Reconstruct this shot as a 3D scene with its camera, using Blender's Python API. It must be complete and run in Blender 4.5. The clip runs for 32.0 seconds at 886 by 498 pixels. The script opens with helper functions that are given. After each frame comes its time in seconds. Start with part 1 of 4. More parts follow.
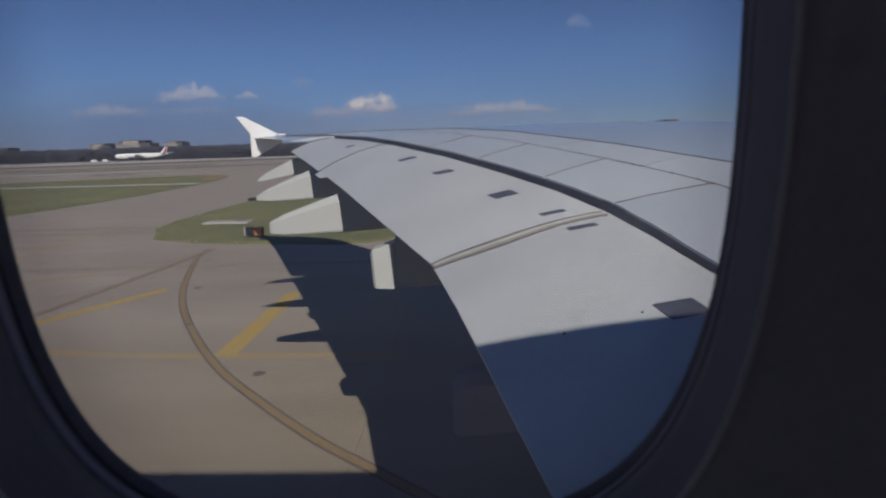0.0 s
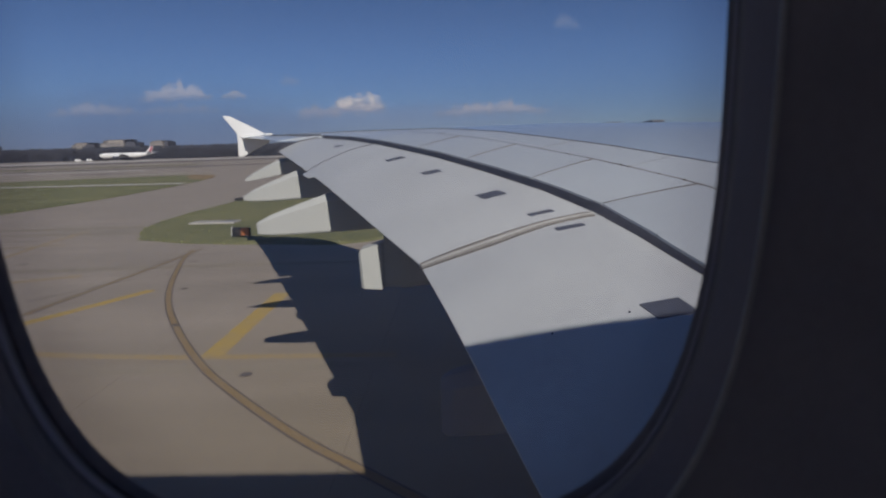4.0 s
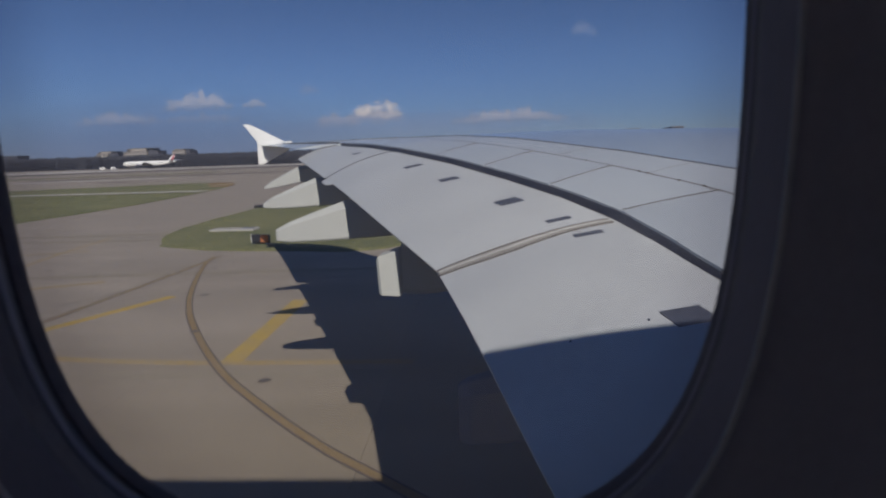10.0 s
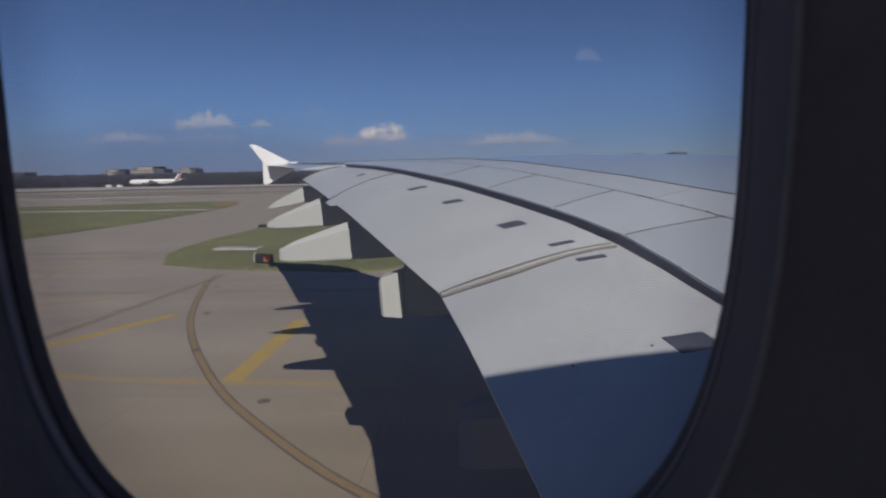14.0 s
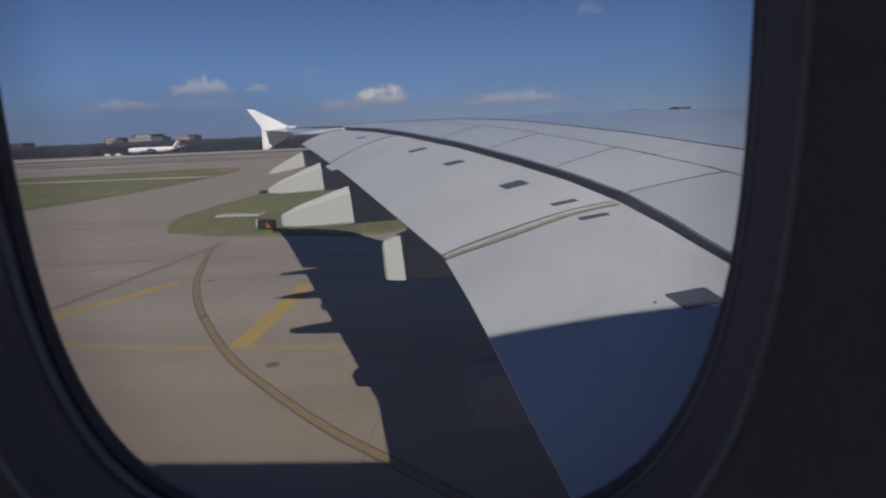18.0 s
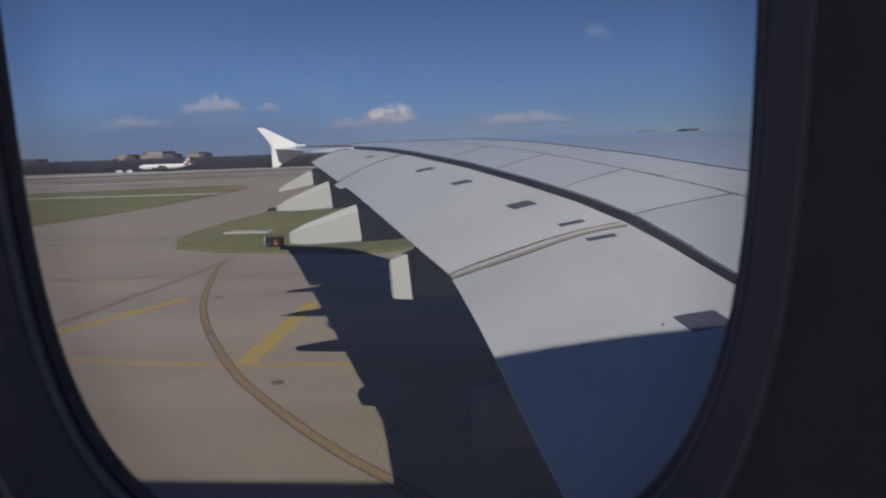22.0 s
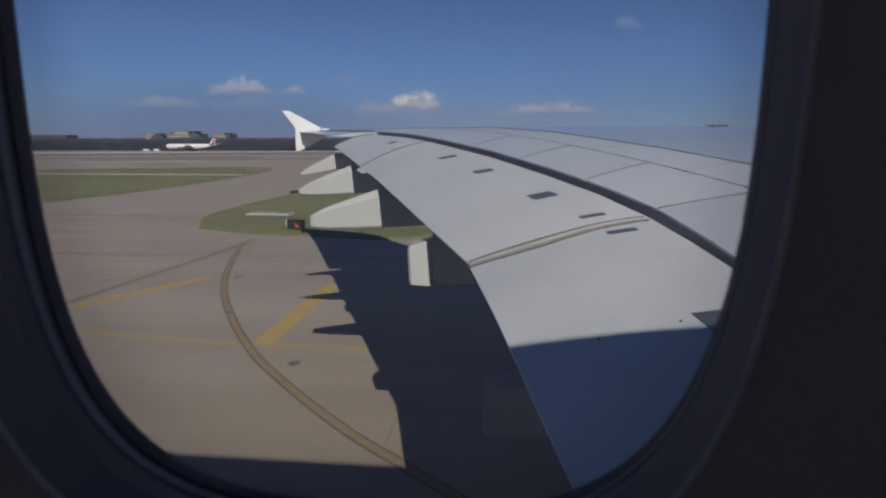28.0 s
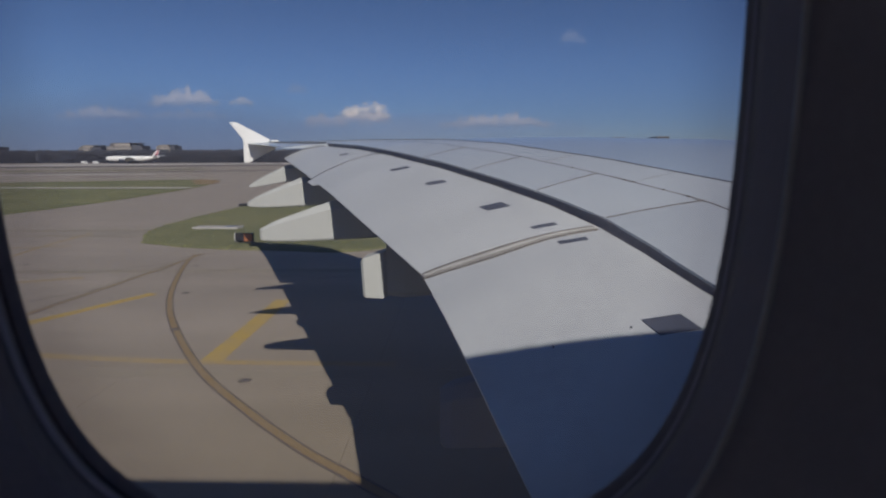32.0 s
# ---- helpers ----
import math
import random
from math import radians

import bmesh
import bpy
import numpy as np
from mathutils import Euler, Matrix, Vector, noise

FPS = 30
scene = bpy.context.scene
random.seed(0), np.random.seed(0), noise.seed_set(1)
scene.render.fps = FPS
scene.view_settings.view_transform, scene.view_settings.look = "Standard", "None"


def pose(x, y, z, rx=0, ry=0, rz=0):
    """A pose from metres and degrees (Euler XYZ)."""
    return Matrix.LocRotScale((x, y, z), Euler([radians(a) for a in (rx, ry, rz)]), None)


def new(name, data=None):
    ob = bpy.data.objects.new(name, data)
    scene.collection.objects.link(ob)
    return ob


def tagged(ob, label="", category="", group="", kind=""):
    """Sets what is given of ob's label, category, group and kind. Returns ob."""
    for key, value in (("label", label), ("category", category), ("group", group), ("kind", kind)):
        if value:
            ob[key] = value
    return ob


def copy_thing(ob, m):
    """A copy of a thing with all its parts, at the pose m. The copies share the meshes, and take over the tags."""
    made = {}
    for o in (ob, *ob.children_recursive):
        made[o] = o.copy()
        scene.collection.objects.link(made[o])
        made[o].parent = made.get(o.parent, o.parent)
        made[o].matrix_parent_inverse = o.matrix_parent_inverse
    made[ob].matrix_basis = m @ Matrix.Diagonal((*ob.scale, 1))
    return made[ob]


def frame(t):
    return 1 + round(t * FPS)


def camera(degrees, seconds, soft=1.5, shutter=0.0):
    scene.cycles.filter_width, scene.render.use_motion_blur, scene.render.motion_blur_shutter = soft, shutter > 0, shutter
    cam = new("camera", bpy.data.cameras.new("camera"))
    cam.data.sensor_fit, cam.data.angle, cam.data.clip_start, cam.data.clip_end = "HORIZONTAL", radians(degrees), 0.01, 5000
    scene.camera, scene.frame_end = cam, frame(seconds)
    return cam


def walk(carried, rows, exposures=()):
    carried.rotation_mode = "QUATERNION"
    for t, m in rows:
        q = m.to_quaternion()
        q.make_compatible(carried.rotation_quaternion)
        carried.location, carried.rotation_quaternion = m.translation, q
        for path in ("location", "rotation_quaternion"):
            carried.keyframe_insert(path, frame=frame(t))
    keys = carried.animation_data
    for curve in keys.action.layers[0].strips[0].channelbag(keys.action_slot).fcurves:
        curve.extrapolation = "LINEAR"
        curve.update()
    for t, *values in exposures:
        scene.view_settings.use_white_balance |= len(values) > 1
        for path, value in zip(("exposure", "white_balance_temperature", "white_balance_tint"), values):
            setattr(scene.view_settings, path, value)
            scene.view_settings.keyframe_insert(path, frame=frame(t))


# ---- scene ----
EXPOSURE = 0.15
cam = camera(73.0, 32.0, soft=2.2)
# a small aperture focused far off leaves the near window rim slightly soft
cam.data.dof.use_dof, cam.data.dof.focus_distance, cam.data.dof.aperture_fstop = True, 18.0, 12.0
PATH = [
    (0.0, -0.0017, -0.0001, 6.4020, -9.45, 1.70, 2.18),
    (0.5, -0.0019, -0.0009, 6.4026, -9.30, 1.66, 1.95),
    (1.0, -0.0021, -0.0017, 6.4032, -9.36, 1.59, 2.22),
    (1.5, -0.0025, -0.0020, 6.4032, -9.14, 1.55, 1.96),
    (2.0, -0.0029, -0.0022, 6.4032, -9.30, 1.66, 1.27),
    (2.5, -0.0032, -0.0023, 6.4038, -9.31, 1.70, 1.37),
    (3.0, -0.0034, -0.0024, 6.4044, -9.49, 1.54, 1.20),
    (3.5, -0.0031, -0.0025, 6.4049, -9.57, 1.48, 0.99),
    (5.5, -0.0020, -0.0027, 6.4071, -8.98, 2.08, 1.48),
    (6.0, -0.0017, -0.0027, 6.4077, -9.07, 1.87, 1.59),
    (6.5, -0.0020, -0.0022, 6.4062, -8.99, 1.83, 1.76),
    (7.0, -0.0023, -0.0018, 6.4047, -8.92, 1.77, 1.88),
    (7.5, -0.0023, -0.0016, 6.4041, -8.95, 1.64, 1.83),
    (8.0, -0.0022, -0.0013, 6.4035, -8.95, 1.67, 1.91),
    (8.5, -0.0019, -0.0012, 6.4031, -9.05, 1.74, 1.83),
    (9.0, -0.0016, -0.0011, 6.4026, -8.89, 1.89, 2.24),
    (9.5, -0.0013, -0.0010, 6.4018, -8.78, 1.86, 2.62),
    (10.0, -0.0011, -0.0009, 6.4011, -8.75, 1.78, 2.73),
    (10.5, -0.0007, -0.0009, 6.4006, -8.24, 1.71, 2.76),
    (11.0, -0.0004, -0.0009, 6.4002, -8.00, 1.96, 3.10),
    (11.5, -0.0003, -0.0010, 6.3998, -8.09, 1.83, 3.07),
    (12.0, -0.0001, -0.0011, 6.3993, -7.77, 2.01, 3.36),
    (12.5, -0.0003, -0.0015, 6.3996, -7.48, 1.09, 3.06),
    (13.0, -0.0005, -0.0019, 6.3999, -7.23, 1.00, 3.17),
    (13.5, -0.0005, -0.0026, 6.4027, -6.46, 0.31, 3.04),
    (14.0, -0.0005, -0.0033, 6.4054, -6.65, 1.01, 3.11),
    (14.5, -0.0009, -0.0030, 6.4059, -6.75, 1.03, 3.36),
    (16.5, -0.0022, -0.0020, 6.4079, -7.45, 0.87, 2.99),
    (17.0, -0.0025, -0.0017, 6.4084, -7.65, 0.92, 2.64),
    (17.5, -0.0019, -0.0018, 6.4089, -9.01, 2.52, 3.34),
    (18.0, -0.0014, -0.0018, 6.4093, -10.31, 2.36, 3.16),
    (18.5, -0.0020, -0.0023, 6.4100, -9.64, 2.12, 2.35),
    (19.0, -0.0027, -0.0028, 6.4107, -9.48, 0.50, 0.90),
    (19.5, -0.0032, -0.0025, 6.4110, -8.52, 0.07, 1.50),
    (20.0, -0.0036, -0.0022, 6.4114, -8.84, -0.35, 1.48),
    (20.5, -0.0029, -0.0019, 6.4120, -8.67, 0.28, 2.41),
    (21.0, -0.0023, -0.0017, 6.4126, -8.49, 0.59, 2.55),
    (21.5, -0.0011, -0.0020, 6.4125, -8.53, 1.43, 3.31),
    (22.0, 0.0001, -0.0023, 6.4123, -8.46, 1.86, 3.93),
    (22.5, 0.0007, -0.0023, 6.4106, -8.58, 1.97, 3.98),
    (23.0, 0.0013, -0.0023, 6.4089, -8.33, 1.55, 4.04),
    (23.5, 0.0019, -0.0020, 6.4066, -8.35, 1.59, 4.57),
    (24.0, 0.0025, -0.0016, 6.4043, -8.45, 1.86, 4.54),
    (24.5, 0.0038, -0.0010, 6.4019, -8.73, 1.74, 4.14),
    (25.0, 0.0051, -0.0004, 6.3995, -9.36, 0.73, 5.35),
    (25.5, 0.0060, -0.0004, 6.3991, -8.97, 1.16, 5.44),
    (27.5, 0.0097, -0.0005, 6.3975, -9.56, -0.56, 6.56),
    (28.0, 0.0093, -0.0007, 6.3973, -9.51, 0.03, 6.10),
    (28.5, 0.0073, -0.0005, 6.3983, -9.49, 0.34, 5.23),
    (29.0, 0.0042, 0.0000, 6.4012, -10.78, 0.24, 3.63),
    (29.5, 0.0024, -0.0001, 6.4035, -10.86, 0.36, 4.00),
    (30.0, 0.0016, -0.0008, 6.4049, -9.91, 1.25, 3.67),
    (30.5, 0.0004, -0.0016, 6.4065, -10.14, 1.37, 4.27),
    (31.0, -0.0019, -0.0020, 6.4069, -10.02, 0.87, 2.83),
    (31.5, -0.0040, -0.0014, 6.4054, -10.05, 0.45, 2.02),
    (32.0, -0.0057, -0.0006, 6.4026, -8.45, 0.20, 1.50),
]
walk(cam, [(t, pose(x, y, z, 90 + pitch, roll, yaw)) for t, x, y, z, pitch, roll, yaw in PATH],
     exposures=[(0.0, EXPOSURE)])

# ---- light ----
SUN_WAY = Vector((-0.44, 1.27, -1.0)).normalized()
sun_data = bpy.data.lights.new("sun", "SUN")
sun_data.energy, sun_data.angle, sun_data.color = 4.0, radians(0.53), (1.0, 0.932, 0.835)
sun = new("sun", sun_data)
sun.matrix_world = Matrix.Translation((0, -40, 60)) @ SUN_WAY.to_track_quat("-Z", "Y").to_matrix().to_4x4()

world = bpy.data.worlds.new("sky")
scene.world = world
world.use_nodes = True
wn, wl = world.node_tree.nodes, world.node_tree.links
wn.clear()
sky = wn.new("ShaderNodeTexSky")
sky.sky_type = "NISHITA"
sky.sun_disc = False
sky.sun_elevation = math.asin(-SUN_WAY.z)
sky.sun_rotation = math.atan2(-SUN_WAY.x, -SUN_WAY.y)
sky.altitude = 3500
sky.air_density, sky.dust_density, sky.ozone_density = 1.0, 0.0, 3.5
bg = wn.new("ShaderNodeBackground")
bg.inputs["Strength"].default_value = 0.051
wo = wn.new("ShaderNodeOutputWorld")
tint = wn.new("ShaderNodeMix")
tint.data_type, tint.blend_type = "RGBA", "MULTIPLY"
tint.inputs["Factor"].default_value = 1.0
tint.inputs["B"].default_value = (0.90, 0.95, 1.10, 1)
wl.new(sky.outputs["Color"], tint.inputs["A"])
# summer haze dims the lowest sky evenly all round
way, height, haze, dim = wn.new("ShaderNodeTexCoord"), wn.new("ShaderNodeSeparateXYZ"), wn.new("ShaderNodeMapRange"), wn.new("ShaderNodeMix")
haze.interpolation_type = "SMOOTHSTEP"
haze.inputs["From Min"].default_value, haze.inputs["From Max"].default_value = -0.02, 0.17
haze.inputs["To Min"].default_value, haze.inputs["To Max"].default_value = 0.0, 1.0
veil_tint = wn.new("ShaderNodeMix")
veil_tint.data_type = "RGBA"
veil_tint.inputs["A"].default_value, veil_tint.inputs["B"].default_value = (0.665, 0.595, 0.575, 1), (1, 1, 1, 1)
dim.data_type, dim.blend_type = "RGBA", "MULTIPLY"
dim.inputs["Factor"].default_value = 1.0
wl.new(way.outputs["Generated"], height.inputs[0])
wl.new(height.outputs["Z"], haze.inputs["Value"])
wl.new(tint.outputs["Result"], dim.inputs["A"])
wl.new(haze.outputs["Result"], veil_tint.inputs["Factor"])
wl.new(veil_tint.outputs["Result"], dim.inputs["B"])
wl.new(dim.outputs["Result"], bg.inputs["Color"])
wl.new(bg.outputs["Background"], wo.inputs["Surface"])


# ---- materials ----
def surface(name, base, rough=0.5, metal=0.0, vary=0.12, big=1.0, fine=20.0, bump=0.0, second=None, amount=0.5, per_piece=0.0, coat=0.0, spread=0.08):
    """Two scales of noise on colour and roughness, with fine relief, at real-world size."""
    m = bpy.data.materials.new(name)
    m.use_nodes = True
    n, l = m.node_tree.nodes, m.node_tree.links
    b = n["Principled BSDF"]
    geo = n.new("ShaderNodeNewGeometry")
    na, nb = n.new("ShaderNodeTexNoise"), n.new("ShaderNodeTexNoise")
    na.inputs["Scale"].default_value, nb.inputs["Scale"].default_value = big, fine
    na.inputs["Detail"].default_value, nb.inputs["Detail"].default_value = 4, 3
    for t in (na, nb):
        l.new(geo.outputs["Position"], t.inputs["Vector"])
    add = n.new("ShaderNodeMath")
    add.operation = "ADD"
    l.new(na.outputs["Fac"], add.inputs[0])
    l.new(nb.outputs["Fac"], add.inputs[1])
    fac = n.new("ShaderNodeMapRange")
    fac.inputs["From Min"].default_value, fac.inputs["From Max"].default_value = 0.7, 1.3
    l.new(add.outputs[0], fac.inputs["Value"])
    mix = n.new("ShaderNodeMix")
    mix.data_type = "RGBA"
    dark = [c * (1 - vary) for c in base]
    light = [min(1, c * (1 + vary)) for c in base] if second is None else [a * (1 - amount) + s * amount for a, s in zip(base, second)]
    mix.inputs["A"].default_value, mix.inputs["B"].default_value = (*dark, 1), (*light, 1)
    l.new(fac.outputs["Result"], mix.inputs["Factor"])
    colour = mix.outputs["Result"]
    if per_piece:
        info = n.new("ShaderNodeObjectInfo")
        mr = n.new("ShaderNodeMapRange")
        mr.inputs["To Min"].default_value, mr.inputs["To Max"].default_value = 1 - per_piece, 1 + per_piece
        l.new(info.outputs["Random"], mr.inputs["Value"])
        mul = n.new("ShaderNodeMix")
        mul.data_type, mul.blend_type = "RGBA", "MULTIPLY"
        mul.inputs["Factor"].default_value = 1.0
        l.new(colour, mul.inputs["A"])
        l.new(mr.outputs["Result"], mul.inputs["B"])
        colour = mul.outputs["Result"]
    l.new(colour, b.inputs["Base Color"])
    rr = n.new("ShaderNodeMapRange")
    rr.inputs["To Min"].default_value, rr.inputs["To Max"].default_value = max(0.02, rough - spread), min(1, rough + spread)
    l.new(nb.outputs["Fac"], rr.inputs["Value"])
    l.new(rr.outputs["Result"], b.inputs["Roughness"])
    b.inputs["Metallic"].default_value = metal
    b.inputs["Coat Weight"].default_value = coat
    if bump:
        bp = n.new("ShaderNodeBump")
        bp.inputs["Strength"].default_value, bp.inputs["Distance"].default_value = 0.5, bump
        l.new(add.outputs[0], bp.inputs["Height"])
        l.new(bp.outputs["Normal"], b.inputs["Normal"])
    return m


def concrete_material():
    """Weathered paving concrete: long traffic streaks, blotches, fine speckle and a slight difference from slab to slab."""
    m = bpy.data.materials.new("concrete")
    m.use_nodes = True
    n, l = m.node_tree.nodes, m.node_tree.links
    b, geo, info = n["Principled BSDF"], n.new("ShaderNodeNewGeometry"), n.new("ShaderNodeObjectInfo")

    def layer(scale, size, detail, low, high):
        mp, nz, mr = n.new("ShaderNodeMapping"), n.new("ShaderNodeTexNoise"), n.new("ShaderNodeMapRange")
        mp.inputs["Scale"].default_value = scale
        nz.inputs["Scale"].default_value, nz.inputs["Detail"].default_value, nz.inputs["Roughness"].default_value = size, detail, 0.6
        mr.inputs["From Min"].default_value, mr.inputs["From Max"].default_value = 0.28, 0.72
        mr.inputs["To Min"].default_value, mr.inputs["To Max"].default_value = low, high
        l.new(geo.outputs["Position"], mp.inputs["Vector"])
        l.new(mp.outputs["Vector"], nz.inputs["Vector"])
        l.new(nz.outputs["Fac"], mr.inputs["Value"])
        return mr.outputs["Result"], nz.outputs["Fac"]

    def times(a, c):
        k = n.new("ShaderNodeMath")
        k.operation = "MULTIPLY"
        l.new(a, k.inputs[0])
        l.new(c, k.inputs[1])
        return k.outputs[0]

    streak, _ = layer((0.035, 0.30, 1.0), 1.0, 5, 0.885, 1.085)
    blotch, blot = layer((1.0, 1.0, 1.0), 0.16, 5, 0.93, 1.06)
    speck, grain = layer((1.0, 1.0, 1.0), 3.2, 6, 0.93, 1.06)
    slab = n.new("ShaderNodeMapRange")
    slab.inputs["To Min"].default_value, slab.inputs["To Max"].default_value = 0.965, 1.035
    l.new(info.outputs["Random"], slab.inputs["Value"])
    total = times(times(streak, blotch), times(speck, slab.outputs["Result"]))
    hue, mul = n.new("ShaderNodeMix"), n.new("ShaderNodeMix")
    hue.data_type = mul.data_type = "RGBA"
    hue.inputs["A"].default_value, hue.inputs["B"].default_value = (0.302, 0.257, 0.202, 1), (0.296, 0.257, 0.216, 1)
    l.new(blot, hue.inputs["Factor"])
    mul.blend_type = "MULTIPLY"
    mul.inputs["Factor"].default_value = 1.0
    l.new(hue.outputs["Result"], mul.inputs["A"])
    l.new(total, mul.inputs["B"])
    # browner and darker towards the aircraft, with an uneven edge
    sep, wave, near_tone, darken = n.new("ShaderNodeSeparateXYZ"), n.new("ShaderNodeMath"), n.new("ShaderNodeMapRange"), n.new("ShaderNodeMix")
    l.new(geo.outputs["Position"], sep.inputs[0])
    wave.operation = "MULTIPLY_ADD"
    wave.inputs[1].default_value = 9.0
    l.new(blot, wave.inputs[0])
    l.new(sep.outputs["Y"], wave.inputs[2])
    near_tone.interpolation_type = "SMOOTHSTEP"
    for key, value in (("From Min", 15.0), ("From Max", 31.0), ("To Min", 1.0), ("To Max", 0.0)):
        near_tone.inputs[key].default_value = value
    l.new(wave.outputs[0], near_tone.inputs["Value"])
    darken.data_type, darken.blend_type = "RGBA", "MULTIPLY"
    darken.inputs["B"].default_value = (0.885, 0.865, 0.78, 1)
    l.new(near_tone.outputs["Result"], darken.inputs["Factor"])
    l.new(mul.outputs["Result"], darken.inputs["A"])
    l.new(darken.outputs["Result"], b.inputs["Base Color"])
    b.inputs["Roughness"].default_value = 0.68
    bp = n.new("ShaderNodeBump")
    bp.inputs["Strength"].default_value, bp.inputs["Distance"].default_value = 0.5, 0.004
    l.new(grain, bp.inputs["Height"])
    l.new(bp.outputs["Normal"], b.inputs["Normal"])
    return m


M_CONCRETE = concrete_material()
M_WING = surface("grey_wing_paint", (0.455, 0.492, 0.525), 0.36, vary=0.04, big=0.5, fine=4.0, coat=0.35, spread=0.02)
M_SKYFRONT = surface("sky_tinted_front_skin", (0.35, 0.42, 0.51), 0.30, vary=0.04, big=0.5, fine=4.0, coat=0.5, spread=0.02)
M_FLAP = surface("light_grey_flap_paint", (0.505, 0.522, 0.528), 0.40, vary=0.075, big=0.8, fine=8.0, coat=0.1)
M_FAIRING = surface("pale_fairing_paint", (0.445, 0.458, 0.438), 0.8, vary=0.05, big=1.2, fine=10.0)
M_SHADEGREY = surface("grey_for_shade_and_plate", (0.185, 0.20, 0.245), 0.8, vary=0.06, big=1.2, fine=10.0)
M_PAD = surface("pale_pad_concrete", (0.36, 0.345, 0.32), 0.85, vary=0.08, big=0.8, fine=6.0)
M_WHITE = surface("white_paint", (0.80, 0.80, 0.78), 0.35, vary=0.03, big=1.0, fine=8.0)
M_SLOTSHADE = surface("dark_slot_shade", (0.165, 0.16, 0.185), 0.6, vary=0.2, big=2.0, fine=12.0)
M_PATCH = surface("dark_grey_plate", (0.068, 0.076, 0.105), 0.75, vary=0.15, big=4.0, fine=25.0)
M_SEAL = surface("beige_sealant", (0.48, 0.475, 0.45), 0.6, vary=0.15, big=3.0, fine=20.0)
M_SEALTAN = surface("tan_sealant", (0.255, 0.248, 0.230), 0.6, vary=0.15, big=3.0, fine=20.0)
M_BROWN = surface("brown_sealant", (0.105, 0.092, 0.086), 0.7, vary=0.25, big=2.0, fine=15.0)
M_DARKLINE = surface("dark_joint", (0.085, 0.085, 0.098), 0.7, vary=0.2, big=2.0, fine=15.0)
M_SKIN = surface("fuselage_paint", (0.72, 0.72, 0.72), 0.4, vary=0.04, big=0.6, fine=6.0)
M_PANEL = surface("cabin_panel_plastic", (0.305, 0.30, 0.39), 0.8, vary=0.06, big=12.0, fine=260.0, bump=0.0004)
M_REVEAL = surface("dark_reveal_plastic", (0.245, 0.21, 0.235), 0.75, vary=0.06, big=12.0, fine=260.0, bump=0.0004)
M_RUBBER = surface("black_rubber", (0.155, 0.120, 0.120), 0.85, vary=0.2, big=20.0, fine=200.0)
M_RIMLIGHT = surface("rim_highlight_plastic", (0.54, 0.53, 0.58), 0.55, vary=0.05, big=12.0, fine=200.0)
M_CABIN = surface("cabin_lining", (0.68, 0.66, 0.68), 0.8, vary=0.06, big=2.0, fine=30.0)
M_GRASS = surface("short_grass", (0.135, 0.155, 0.066), 0.9, vary=0.35, big=0.10, fine=1.3, second=(0.29, 0.25, 0.12), amount=0.55)
M_BLADE = surface("grass_blades", (0.146, 0.172, 0.073), 0.8, vary=0.35, big=0.2, fine=2.0, second=(0.29, 0.26, 0.12), amount=0.5)
M_SOIL = surface("bare_soil", (0.24, 0.17, 0.09), 0.95, vary=0.2, big=0.3, fine=3.0)
M_YELLOW = surface("worn_yellow_paint", (0.48, 0.325, 0.06), 0.8, vary=0.15, big=1.1, fine=4.0, second=(0.33, 0.265, 0.16), amount=0.75)
M_OCHRE = surface("worn_ochre_line_paint", (0.275, 0.19, 0.085), 0.8, vary=0.15, big=0.8, fine=7.0, second=(0.25, 0.19, 0.12), amount=0.8)
M_FADED = surface("faded_yellow_paint", (0.385, 0.275, 0.115), 0.8, vary=0.1, big=0.5, fine=5.0, second=(0.30, 0.25, 0.18), amount=0.85)
M_GHOST = surface("worn_off_yellow_paint", (0.335, 0.252, 0.135), 0.85, vary=0.06, big=0.4, fine=4.0, second=(0.295, 0.25, 0.18), amount=0.9)
M_BLACKPAINT = surface("worn_black_paint", (0.135, 0.112, 0.095), 0.8, vary=0.2, big=0.8, fine=6.0)
M_HAZELEAF = surface("haze_blue_foliage", (0.052, 0.056, 0.074), 0.95, vary=0.2, big=0.05, fine=0.5)
M_TAN = surface("tan_facade", (0.32, 0.295, 0.27), 0.8, vary=0.06, big=0.05, fine=0.5)
M_ROOF = surface("dark_roof", (0.12, 0.11, 0.11), 0.8, vary=0.1, big=0.05, fine=0.5)
M_DARKSIDE = surface("dark_and_shaded_facade", (0.075, 0.08, 0.10), 0.6, vary=0.1, big=0.05, fine=0.5)
M_BRICK = surface("grey_brown_facade", (0.085, 0.086, 0.105), 0.85, vary=0.1, big=0.1, fine=1.0)
M_WINDOW = surface("far_window_glass", (0.05, 0.06, 0.08), 0.15, vary=0.1, big=0.2, fine=1.0)
M_RED = surface("red_tail_paint", (0.36, 0.085, 0.11), 0.4, vary=0.08, big=0.3, fine=2.0)
M_ORANGE = surface("orange_sign_face", (0.40, 0.145, 0.06), 0.5, vary=0.08, big=2.0, fine=20.0)
M_BLACK = surface("black_metal", (0.025, 0.025, 0.03), 0.5, vary=0.2, big=2.0, fine=20.0)
M_STEEL = surface("dull_steel", (0.35, 0.35, 0.36), 0.45, metal=0.8, vary=0.1, big=2.0, fine=20.0)
M_TYRE = surface("tyre_rubber", (0.03, 0.03, 0.03), 0.8, vary=0.2, big=2.0, fine=20.0)


